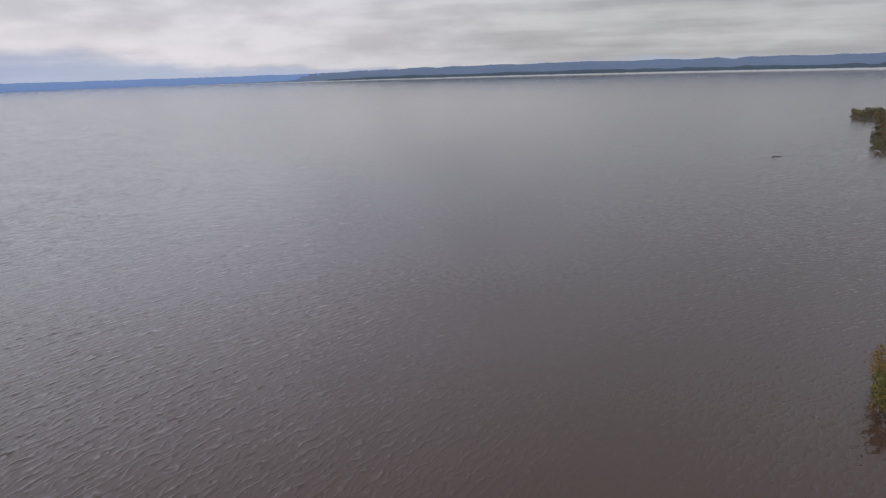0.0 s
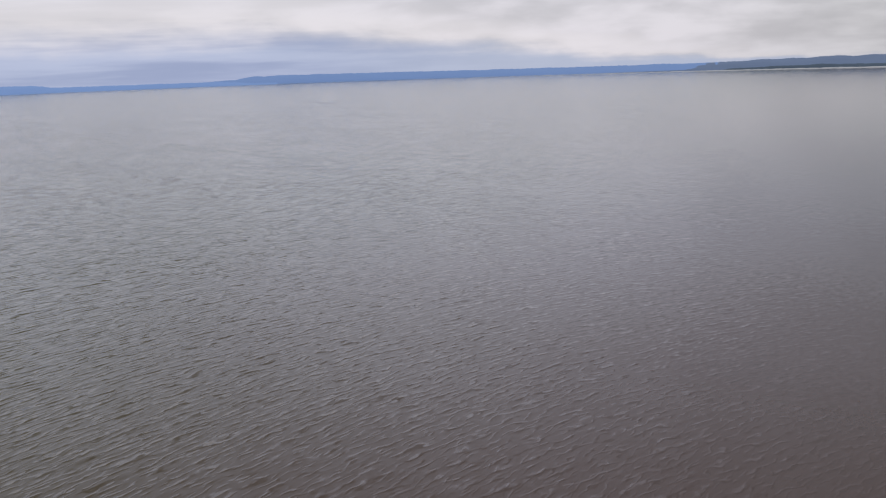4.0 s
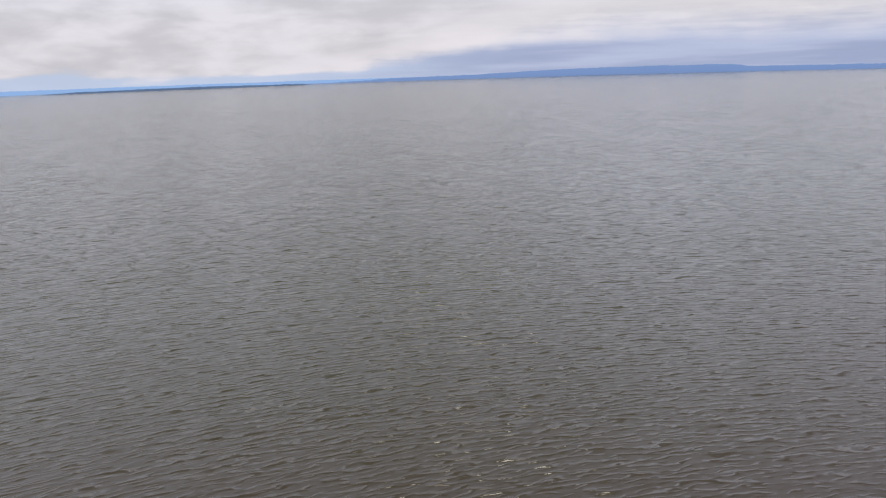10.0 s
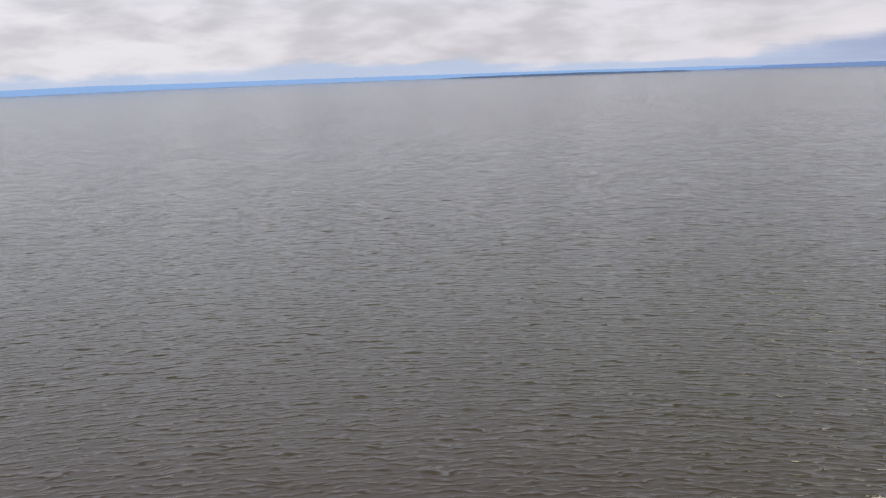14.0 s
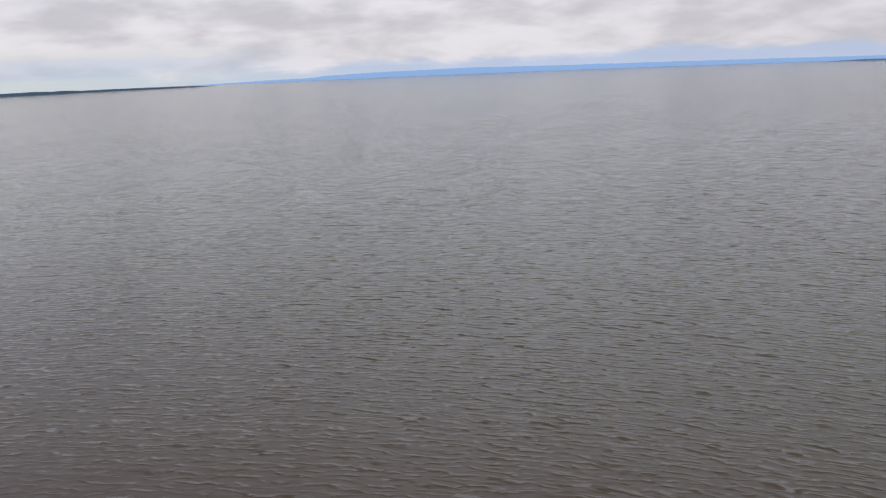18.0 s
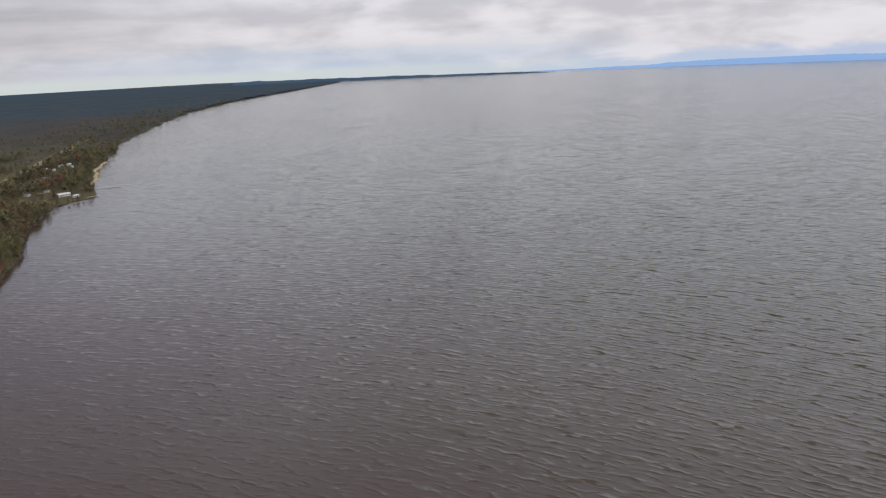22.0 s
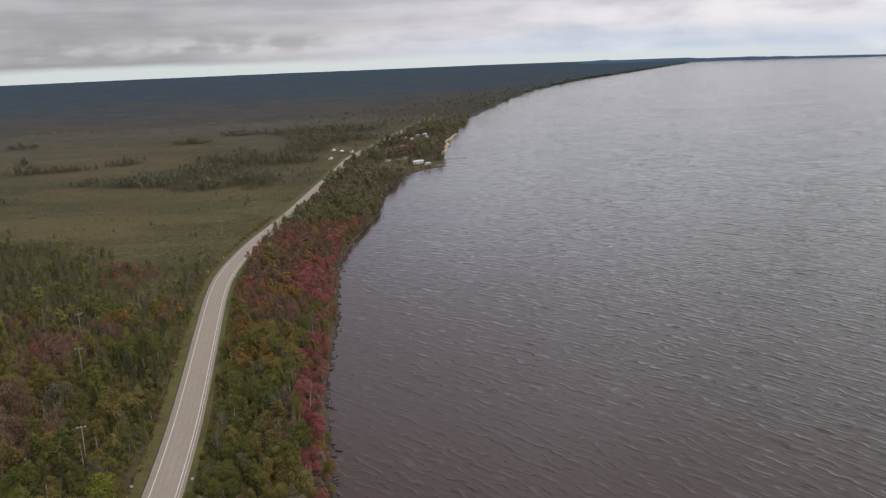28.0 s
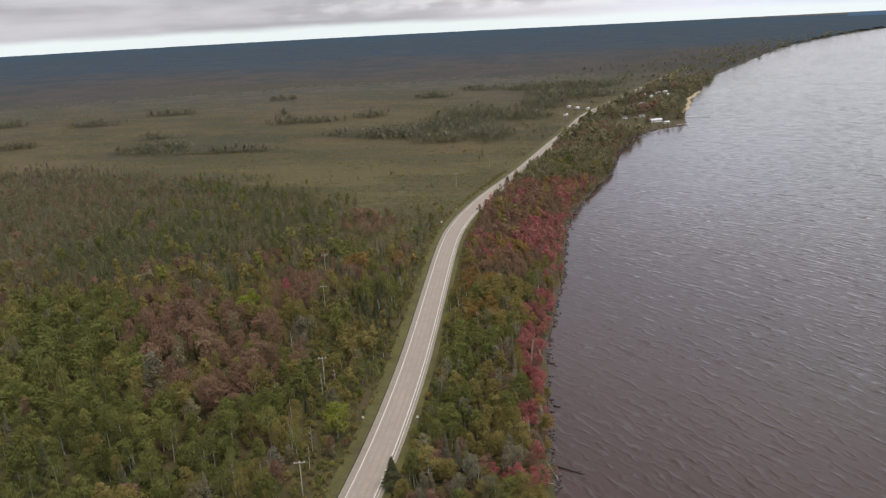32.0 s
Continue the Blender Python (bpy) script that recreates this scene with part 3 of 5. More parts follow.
def build_far_shores():
    P = 3.27
    far_ridge("backdrop", "wooded hills along the far lake shore, slate-blue with painted haze",
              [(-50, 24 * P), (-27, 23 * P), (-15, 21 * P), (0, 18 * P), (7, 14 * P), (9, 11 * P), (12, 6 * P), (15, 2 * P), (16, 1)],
              backdrop_material("haze_blue_slate_hills", (0.05, 0.060, 0.085), (0.100, 0.138, 0.222)), seed=3, rough=0.04)
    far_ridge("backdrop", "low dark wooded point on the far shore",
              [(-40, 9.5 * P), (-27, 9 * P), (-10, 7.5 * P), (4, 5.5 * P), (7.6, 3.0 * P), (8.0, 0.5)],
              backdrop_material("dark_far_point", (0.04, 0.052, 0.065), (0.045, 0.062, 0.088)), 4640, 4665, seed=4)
    # upright glowing strip, added to raise the waterline under the hills as viewed
    far_ridge("backdrop", "glowing backdrop strip that raises the far waterline to fit the view",
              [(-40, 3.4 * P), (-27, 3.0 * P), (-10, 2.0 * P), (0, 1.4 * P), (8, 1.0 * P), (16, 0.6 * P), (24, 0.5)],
              backdrop_material("waterline_filler_glow", (0.05, 0.05, 0.055), (0.36, 0.37, 0.41)), 4600, 4604, seed=14, rough=0.0)
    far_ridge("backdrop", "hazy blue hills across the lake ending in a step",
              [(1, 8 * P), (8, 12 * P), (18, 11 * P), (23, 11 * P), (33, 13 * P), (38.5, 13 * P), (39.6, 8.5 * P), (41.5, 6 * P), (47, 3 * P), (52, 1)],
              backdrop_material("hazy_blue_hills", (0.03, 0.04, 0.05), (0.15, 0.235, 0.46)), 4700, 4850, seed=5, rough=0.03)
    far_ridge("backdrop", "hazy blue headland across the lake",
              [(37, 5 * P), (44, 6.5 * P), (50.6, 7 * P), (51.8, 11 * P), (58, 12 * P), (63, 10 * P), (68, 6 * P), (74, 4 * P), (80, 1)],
              backdrop_material("hazy_blue_headland", (0.03, 0.04, 0.05), (0.17, 0.268, 0.52)), 4660, 4800, seed=6, rough=0.03)
    far_ridge("backdrop", "mountains far across the lake, paled blue by painted haze",
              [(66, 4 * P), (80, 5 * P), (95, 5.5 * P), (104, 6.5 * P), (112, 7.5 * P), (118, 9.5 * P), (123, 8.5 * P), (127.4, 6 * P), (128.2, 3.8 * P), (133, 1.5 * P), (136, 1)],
              backdrop_material("hazy_blue_mountains", (0.02, 0.03, 0.04), (0.27, 0.435, 0.75)), 4700, 4850, seed=7, rough=0.03)
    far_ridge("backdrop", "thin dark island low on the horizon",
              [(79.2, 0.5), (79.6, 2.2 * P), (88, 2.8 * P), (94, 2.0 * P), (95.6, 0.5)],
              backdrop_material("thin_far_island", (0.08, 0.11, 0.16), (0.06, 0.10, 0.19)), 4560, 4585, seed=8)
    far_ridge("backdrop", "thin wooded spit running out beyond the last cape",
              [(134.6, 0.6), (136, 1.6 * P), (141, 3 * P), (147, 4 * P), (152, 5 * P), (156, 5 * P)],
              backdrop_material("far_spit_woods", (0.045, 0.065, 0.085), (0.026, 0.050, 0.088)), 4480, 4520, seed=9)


build_water()
build_land()
build_far_shores()


# ---------------------------------------------------------------- road
def strip(y0, y1, left, right, z, step=4.0, crown=0.0):
    """A ribbon along the road between two offsets from its middle (positive is landward)."""
    ys = np.arange(y0, y1 + 0.1, step)
    dx = (road(ys + 1) - road(ys - 1)) / 2
    nx, ny = 1 / np.hypot(1, dx), -dx / np.hypot(1, dx)
    cols = np.linspace(left, right, 3)
    X = road(ys)[:, None] + nx[:, None] * cols
    Y = ys[:, None] + ny[:, None] * cols
    Z = np.full_like(X, z) + crown * (1 - np.abs(cols / 3.6).clip(0, 1))[None, :]
    return np.stack([X, Y, Z], -1), grid_quads(len(ys), 3)


def build_road():
    y0, y1 = -1480, 300
    ob = new("road", mesh("road", *strip(y0, y1, -3.75, 3.75, 1.62, crown=0.04), M["asphalt"]))
    tagged(ob, "two-lane road of worn pale grey asphalt with white edge lines", "road", kind="structure")

    def piece(name, mat, l, r, z, label, ya=y0, yb=y1):
        p = new(name, mesh(name, *strip(ya, yb, l, r, z), mat))
        p.parent = ob
        tagged(p, label)

    piece("shoulder", M["shoulder"], 3.75, 5.5, 1.59, "grey gravel shoulder")
    piece("shoulder", M["shoulder"], -5.4, -3.75, 1.59, "grey gravel shoulder")
    piece("edge_line", M["paint"], 3.42, 3.66, 1.645, "solid white edge line")
    piece("edge_line", M["paint"], -3.66, -3.40, 1.645, "solid white edge line")
    piece("edge_line", M["paint"], -4.42, -4.26, 1.645, "thin second white line at the lake side")
    piece("edge_line", M["shoulder"], 4.22, 4.40, 1.645, "faint pale seam outside the edge line")
    piece("verge_edge", M["dark_edge"], 5.5, 5.85, 1.56, "thin dark line along the edge of the gravel shoulder")
    for c in (-2.55, -1.0, 1.0, 2.55):
        piece("wheel_track", M["tyre_track"], c - 0.27, c + 0.27, 1.664, "darker worn wheel track")
    for l, r in ((5.85, 9.4), (-7.4, -5.4)):
        v = new("verge", mesh("verge", *strip(y0, y1, l, r, 1.50), M["verge"]))
        tagged(v, "mown yellow-green grass verge beside the road", "verge", kind="structure")


build_road()

# ---------------------------------------------------------------- trees: shapes
def leaf_cards(rng, C, N, size, upright=False):
    """Three-cornered leaf clumps at the points C, facing about along N."""
    k = len(C)
    N = N + rng.normal(0, 0.45, (k, 3))
    N /= np.linalg.norm(N, axis=1)[:, None] + 1e-9
    T = np.cross(N, rng.normal(0, 1, (k, 3)))
    if upright:
        T = np.array([0, 0, 1.0]) + rng.normal(0, 0.35, (k, 3)) + N * np.array([0.5, 0.5, 0])
    T /= np.linalg.norm(T, axis=1)[:, None] + 1e-9
    B = np.cross(N, T)
    s = size * rng.uniform(0.6, 1.25, (k, 1))
    q = s * (rng.uniform(0.2, 0.42, (k, 1)) if upright else rng.uniform(0.55, 1.0, (k, 1)))
    bend = s * rng.normal(0, 0.25, (k, 1))
    V = np.stack([C - T * s - B * q * 0.6, C + T * s * rng.uniform(0.7, 1.1, (k, 1)) + N * bend, C + B * q * rng.uniform(0.7, 1.2, (k, 1)) - T * s * 0.3], 1)
    return V.reshape(-1, 3), np.arange(3 * k).reshape(-1, 3)


def broad_crown(rng, h, r, cards, size, low=0.28, lobes=6, upright=False):
    """Crown of a broad-leaved tree: leaf clumps on the outsides of several lobes."""
    cz, hz = h * (low + 1) / 2, h * (1 - low) / 2
    L, rad = [], []
    for i in range(lobes):
        b = -0.75 + 1.45 * i / (lobes - 1) + rng.uniform(-0.12, 0.12)
        a = i * 2.4 + rng.uniform(-0.6, 0.6)
        w = np.sqrt(max(0.05, 1 - (b * 0.9 + 0.15) ** 2)) * rng.uniform(0.35, 0.62)
        L.append((r * w * np.cos(a), r * w * np.sin(a), cz + hz * b * 0.85))
        rad.append(r * rng.uniform(0.42, 0.62) * (1.0 - 0.25 * max(b, 0)))
    L.append((0, 0, cz + hz * 0.66))
    rad.append(r * 0.42)
    L.append((0, 0, cz))
    rad.append(r * 0.72)
    L, rad = np.array(L), np.array(rad)
    which = rng.choice(len(L), cards, p=rad ** 2 / (rad ** 2).sum())
    D = rng.normal(0, 1, (cards, 3))
    D[:, 2] += 0.5
    D /= np.linalg.norm(D, axis=1)[:, None]
    stretch = np.array([1, 1, min(1.3, max(0.8, hz / r * 0.6))])
    C = L[which] + D * (rad[which] * rng.uniform(0.78, 1.1, cards))[:, None] * stretch
    return leaf_cards(rng, C, D, size, upright)


def spruce_crown(rng, h, r, branches, size):
    """A narrow spire of drooping boughs."""
    f = rng.uniform(0, 1, branches) ** 0.75
    a = rng.uniform(0, 2 * np.pi, branches)
    reach = r * (1 - f) * rng.uniform(0.65, 1.15, branches) + 0.12
    z = h * (0.08 + 0.92 * f)
    d = np.stack([np.cos(a), np.sin(a)], 1)
    side = np.stack([-np.sin(a), np.cos(a)], 1)
    w = (0.22 + 0.30 * reach)[:, None] * size
    base = np.concatenate([d * 0.05, z[:, None]], 1)
    tip = np.concatenate([d * reach[:, None], (z - reach * rng.uniform(0.15, 0.5, branches))[:, None]], 1)
    mid = (base + tip) / 2 + np.array([0, 0, 0.1])
    L = mid + np.concatenate([side * w, -0.12 * np.ones((branches, 1))], 1)
    R = mid - np.concatenate([side * w, 0.12 * np.ones((branches, 1))], 1)
    V = np.stack([base * 0.75 + L * 0.25, tip, base * 0.35 + R * 0.65], 1).reshape(-1, 3)
    return V, np.arange(3 * branches).reshape(-1, 3)


def trunk_shape(rng, h, r, sides=6, limbs=5, reach=1.0):
    lean = rng.normal(0, 0.03, 2)
    zs = np.linspace(0, h, 5)
    path = np.stack([zs * lean[0] + rng.normal(0, 0.05, 5), zs * lean[1] + rng.normal(0, 0.05, 5), zs - 0.3], 1)
    pieces = [tube(path, r * np.array([1.15, 0.9, 0.7, 0.45, 0.12]), sides)]
    for i in range(limbs):
        z = h * rng.uniform(0.35, 0.85)
        a = rng.uniform(0, 2 * np.pi)
        l = reach * rng.uniform(0.5, 1.0) * (1.15 - z / h)
        b = np.array([z * lean[0], z * lean[1], z - 0.3])
        d = np.array([np.cos(a), np.sin(a), 0.9])
        pieces.append(tube([b, b + d * l * 0.5, b + d * l + np.array([0, 0, 0.15 * l])], [r * 0.35, r * 0.22, r * 0.06], 4))
    return joined(pieces)


def bare_shape(rng, h, r, limbs=14):
    """A leafless or dead tree: trunk with thin upright twigs."""
    pieces = [trunk_shape(rng, h, r, 5, 0)]
    for i in range(limbs):
        z = h * rng.uniform(0.3, 0.95)
        a = rng.uniform(0, 2 * np.pi)
        l = h * rng.uniform(0.1, 0.24) * (1.25 - z / h)
        b = np.array([0, 0, z - 0.3])
        d = np.array([np.cos(a), np.sin(a), rng.uniform(0.3, 1.4)])
        pieces.append(tube([b, b + d * l * 0.55, b + d * l], [r * 0.42, r * 0.28, r * 0.1], 3))
    return joined(pieces)


KINDS = ("green", "olive", "yellow", "maroon", "red", "orange", "grey", "spruce", "dull", "slate")
FORMS = {"green": ("tall", "round", "wispy"), "olive": ("round", "wispy", "tall"), "yellow": ("round", "tall"), "maroon": ("wispy", "wispy", "round"),
         "red": ("round", "round", "wispy"), "orange": ("round", "wispy"), "grey": ("wispy", "tall", "spire"), "spruce": ("spire",), "dull": ("round", "tall", "wispy"), "slate": ("spire",)}
rng0 = np.random.default_rng(11)
# libraries of crowns in four grades of detail; each entry is for a tree of height 10
LIB = {}
for grade, (nb, sb, ns, count) in enumerate(((1300, 0.27, 560, 5), (560, 0.39, 260, 5), (140, 0.78, 84, 5), (60, 1.25, 44, 4), (26, 1.8, 24, 4))):
    LIB["round", grade] = [broad_crown(rng0, 10, rng0.uniform(2.6, 3.5), nb, sb, rng0.uniform(0.08, 0.25), 6) for _ in range(count)]
    LIB["tall", grade] = [broad_crown(rng0, 10, rng0.uniform(1.6, 2.2), int(nb * 0.8), sb, rng0.uniform(0.12, 0.3), 7) for _ in range(count)]
    LIB["wispy", grade] = [broad_crown(rng0, 10, rng0.uniform(2.0, 2.9), int(nb * 0.85), sb * 1.35, rng0.uniform(0.1, 0.3), 7, True) for _ in range(count)]
    LIB["spire", grade] = [spruce_crown(rng0, 10, rng0.uniform(1.3, 2.1), ns, 1.0 + 0.5 * grade) for _ in range(count)]

# ---------------------------------------------------------------- trees: where they stand
POLES = [(43.1, -183.0), (47.4, -247.6), (58.4, -321.5), (65.1, -368.0)]
# stands of one kind: x, y, radius, kind
STANDS = [(-28, -300, 8, "red"), (-25, -276, 8, "red"), (-21, -263, 6, "red"), (-20, -235, 4, "red"), (-18, -220, 5, "red"), (-8, -184, 5, "red"),
          (-41, -400, 17, "red"), (-46, -428, 15, "red"), (-78, -530, 8, "red"), (-24, -393, 8, "orange"), (-18, -430, 18, "maroon"),
          (-22, -360, 12, "maroon"), (-14, -475, 14, "maroon"), (-5, -300, 10, "orange"), (-3, -340, 9, "orange"), (-14, -318, 10, "olive"),
          (-82, -550, 7, "maroon"), (-118, -668, 15, "maroon"), (-125, -664, 9, "red"), (-204, -912, 15, "maroon"), (-24, -500, 34, "maroon"), (-92, -610, 16, "dull"), (-104, -650, 16, "dull"), (8, -215, 12, "green"),
          (4, -262, 14, "green"), (-6, -200, 9, "olive")]
# and landward of the road
STANDS += [(78, -338, 3, "red"), (51, -262, 2.6, "red"), (45, -232, 5, "olive"), (86, -313, 5, "yellow"), (34, -300, 12, "spruce"), (42, -270, 8, "olive"),
           (40, -318, 9, "spruce"), (52, -372, 6, "orange"), (30, -372, 7, "orange"), (52, -450, 16, "maroon"), (58, -485, 15, "maroon"), (34, -330, 12, "green"), (36, -368, 13, "green"), (48, -296, 10, "green"), (54, -395, 10, "green"), (88, -274, 22, "maroon"),
           (62, -250, 11, "maroon"), (108, -304, 23, "maroon"), (75, -335, 18, "maroon"), (135, -245, 28, "green"), (105, -205, 26, "green"),
           (72, -198, 18, "green"), (168, -312, 28, "green"), (37, -262, 9, "green"), (180, -385, 26, "spruce"), (58, -205, 9, "olive")]


def line_gap(x, y):
    """Distance from the cleared way under the pole line."""
    return abs(x - float(np.interp(-y, [-p[1] for p in POLES], [p[0] for p in POLES])))


def value(x, y, scale, seed):
    return noise.noise(Vector((x / scale, y / scale, seed * 7.31))) + 0.4 * noise.noise(Vector((x * 2.7 / scale, y * 2.7 / scale, seed * 3.7)))


def kind_at(x, y, rng):
    """Which tree grows here: stands of one colour in a mixed forest."""
    u = rng.uniform()
    for sx, sy, r, k in STANDS:
        d2 = ((x - sx) ** 2 + ((y - sy) * 0.8) ** 2) / r ** 2
        if d2 < 1 and u < (0.72 if k == "maroon" else 0.86):
            return k
    s, rd = x - float(shore(y)), x - float(road(y))
    v, w = value(x, y, 16, 1), value(x, y, 11, 2)
    u = rng.uniform()
    if rd < 0:                                   # between road and lake
        if s < 8 and y > -365:
            return "red" if w > 0.12 else "maroon" if w > -0.12 else "olive" if u < 0.6 else "orange"
        if -545 < y < -365:
            if s < 24:
                return "red" if u < 0.20 + 0.5 * v else "maroon" if u < 0.84 else "orange" if u < 0.92 else "olive"
            return "maroon" if u < 0.50 else "red" if u < 0.78 + 0.2 * v else "orange" if u < 0.88 else "olive"
        if -470 < y < -335:
            return "maroon" if v > -0.15 else "orange" if u < 0.5 else "olive"
        if y >= -335:
            if v > 0.05:
                return "green" if u < 0.58 else "olive" if u < 0.84 else "grey"
            return "olive" if v > -0.25 and u < 0.8 else "grey" if u < 0.5 else "maroon"
        if y > -620:
            return "dull" if v > -0.1 else "green" if u < 0.25 else "olive" if u < 0.45 else "spruce"
        if y > -790:
            return "maroon" if v > 0.22 else "dull" if u < 0.55 else "spruce" if u < 0.85 else "slate"
        return "spruce" if u < 0.45 else "dull" if u < 0.62 else "slate" if u < 0.97 else "maroon"
    dist = -y
    if dist < 330:
        if v > 0.02:
            return "green" if u < 0.70 else "spruce" if u < 0.82 else "olive"
        return "olive" if v > -0.20 else "maroon" if w > 0.05 else "grey" if u < 0.40 else "dull"
    if dist < 395:
        if v > 0.2:
            return "spruce"
        return "olive" if v > 0.0 else "maroon" if w > 0.05 else "grey" if u < 0.4 else "olive" if u < 0.6 else "dull" if u < 0.8 else "spruce"
    if x > 190 + 60 * v:                         # thin grey alders behind the dark belt
        return "grey" if u < 0.52 else "spruce" if u < 0.78 else "maroon" if u < 0.88 else "dull"
    return "spruce" if u < 0.62 else "slate" if u < 0.70 else "green" if u < 0.78 else "dull" if u < 0.92 else "grey"


def scatter(x_lo, x_hi, y_lo, y_hi, step, rng):
    """Jittered points over a stretch of the plan."""
    out = []
    y = y_lo
    while y < y_hi:
        x = x_lo(y)
        hi = x_hi(y)
        while x < hi:
            out.append((x + rng.uniform(-0.48, 0.48) * step, y + rng.uniform(-0.48, 0.48) * step))
            x += step
        y += step
    return out


rng = np.random.default_rng(5)
spots = []          # x, y, kind, height, spread
view = lambda y: 0.57 * abs(y) + 16


def tall(rng, lo, hi):
    return lo + (hi - lo) * rng.beta(1.6, 1.8)


# places of the houses by the lake
HOUSES = [(-190.5, -826), (-197.5, -812), (-113, -906), (-133, -965), (-143.5, -953), (-166, -857), (-176, -849), (-230, -1067), (-236, -1049),
          (-252, -1085), (-264, -1096), (-194, -954), (-209, -978), (-186, -868), (-126, -980), (-258, -1064)]
# strip between road and lake
for x, y in scatter(lambda y: float(shore(y)) + 2.0, lambda y: float(road(y)) - 8.6, -700, -150, 3.9, rng):
    k = kind_at(x, y, rng)
    s = x - float(shore(y))
    h = tall(rng, 4.5, 9.0) if k in ("red", "maroon", "orange") else tall(rng, 5.5, 11.5)
    if s < 5:
        h *= 0.75
    if road(y) - 12 < x and y > -470:
        h *= 0.65
    spots.append((x, y, k, h, rng.uniform(0.85, 1.15)))
for x, y in scatter(lambda y: float(shore(y)) + 1.5, lambda y: float(road(y)) - 7.0, -1250, -700, 5.4, rng):
    if -836 < y < -780 and x < shore(y) + 17 or -1100 < y < -866 and x < shore(y) + 4.6:
        continue
    if any(abs(x - hx) < 7.5 and -6 < y - hy < 27 for hx, hy in HOUSES):
        continue
    if value(x, y, 30, 8) < -0.42:
        continue
    spots.append((x, y, kind_at(x, y, rng), rng.uniform(6.5, 12), 1.25))
# forest landward of the road, as far as the spruce belt
for x, y in scatter(lambda y: float(road(y)) + (11.0 if y > -390 else 15.0), view, -480, -150, 4.3, rng):
    if line_gap(x, y) < 3.4 and y > -335:
        spots.append((x, y, "olive" if rng.uniform() < 0.5 else "green", rng.uniform(1.4, 3.0), 1.7))
        continue
    if ((x - 41) / 8.5) ** 2 + ((y + 189) / 12) ** 2 < 1:      # brushed-out ground round a pole
        for i in range(3):
            spots.append((x + rng.uniform(-2, 2), y + rng.uniform(-2, 2), "yellow" if rng.uniform() < 0.3 else "green", rng.uniform(0.8, 1.8), 1.9))
        continue
    near_road = x - float(road(y))
    k = kind_at(x, y, rng)
    h = tall(rng, 5.0, 12.5) if y > -330 else tall(rng, 4.0, 9.5)
    if y > -300 and near_road > 26:             # fewer and larger trees in the old stand
        if rng.uniform() < 0.36:
            continue
        h *= 1.22
    if y < -395:
        edge = 64 + (-y - 436) * 0.19 + 22 * value(x, y, 26, 4)
        if x < edge:
            if rng.uniform() < 0.22:
                continue
            k = k if k in ("maroon", "green", "spruce") else "olive" if rng.uniform() < 0.4 else "dull" if rng.uniform() < 0.7 else "orange"
            spots.append((x, y, k, tall(rng, 3.5, 7.5) if k in ("maroon", "green", "spruce") else tall(rng, 2.2, 5.5), 1.2))
            continue
        h = tall(rng, 6.0, 11.0) if k in ("spruce", "slate", "green") else tall(rng, 4.5, 8.0)
    spots.append((x, y, k, h * min(1.0, 0.35 + (near_road - 9) / 14), rng.uniform(0.85, 1.2)))
# undergrowth that closes the floor of the near forest
for x, y in scatter(lambda y: float(shore(y)) + 4.0, view, -345, -160, 3.3, rng):
    if -8.5 < x - float(road(y)) < 12.5 or line_gap(x, y) < 4.0:
        continue
    k = kind_at(x, y, rng)
    spots.append((x, y, k if k in ("green", "olive", "maroon", "red") else "olive", rng.uniform(1.6, 3.1), 1.9))
# thick low scrub under the pole line
for x, y in scatter(lambda y: float(np.interp(-y, [-p[1] for p in POLES], [p[0] for p in POLES])) - 4, lambda y: float(np.interp(-y, [-p[1] for p in POLES], [p[0] for p in POLES])) + 4.5, -330, -165, 2.2, rng):
    spots.append((x, y, "green" if rng.uniform() < 0.55 else "olive", rng.uniform(1.2, 2.4), 1.5))
# knee-high growth along the landward edge of the verge
for x, y in scatter(lambda y: float(road(y)) + 9.6, lambda y: float(road(y)) + 13.0, -600, -165, 2.4, rng):
    spots.append((x, y, "olive" if rng.uniform() < 0.5 else "orange" if rng.uniform() < 0.3 else "green", rng.uniform(0.8, 2.0), 1.6))
# and along its lakeward edge
for x, y in scatter(lambda y: float(road(y)) - 9.2, lambda y: float(road(y)) - 7.0, -700, -165, 2.2, rng):
    spots.append((x, y, "olive" if rng.uniform() < 0.45 else "orange" if rng.uniform() < 0.5 else "green", rng.uniform(0.9, 2.4), 1.6))
# taller trees placed to cover stretches of the distant road in the camera's view
for x, y in scatter(lambda y: float(road(y)) - 8.5, lambda y: float(road(y)) - 5.2, -1500, -500, 3.7, rng):
    if value(x, y, 22, 13) > -0.3 and not any(abs(x - hx) < 9 and -6 < y - hy < 30 for hx, hy in HOUSES):
        spots.append((x, y, "spruce" if rng.uniform() < 0.5 else "dull" if rng.uniform() < 0.6 else "green", rng.uniform(4.5, 10.0), 0.9))
# pale yellowing birches that stand out of the mixed forest
for x, y in ((99.6, -382), (117.7, -388), (76.5, -392), (138.6, -361), (158.9, -364), (137.8, -493), (150, -412), (224, -410), (108, -352), (60, -330)):
    spots.append((x, y, "yellow" if x == 99.6 or x == 138.6 else "green" if x < 120 else "olive", rng.uniform(8.5, 10.5), 1.0))
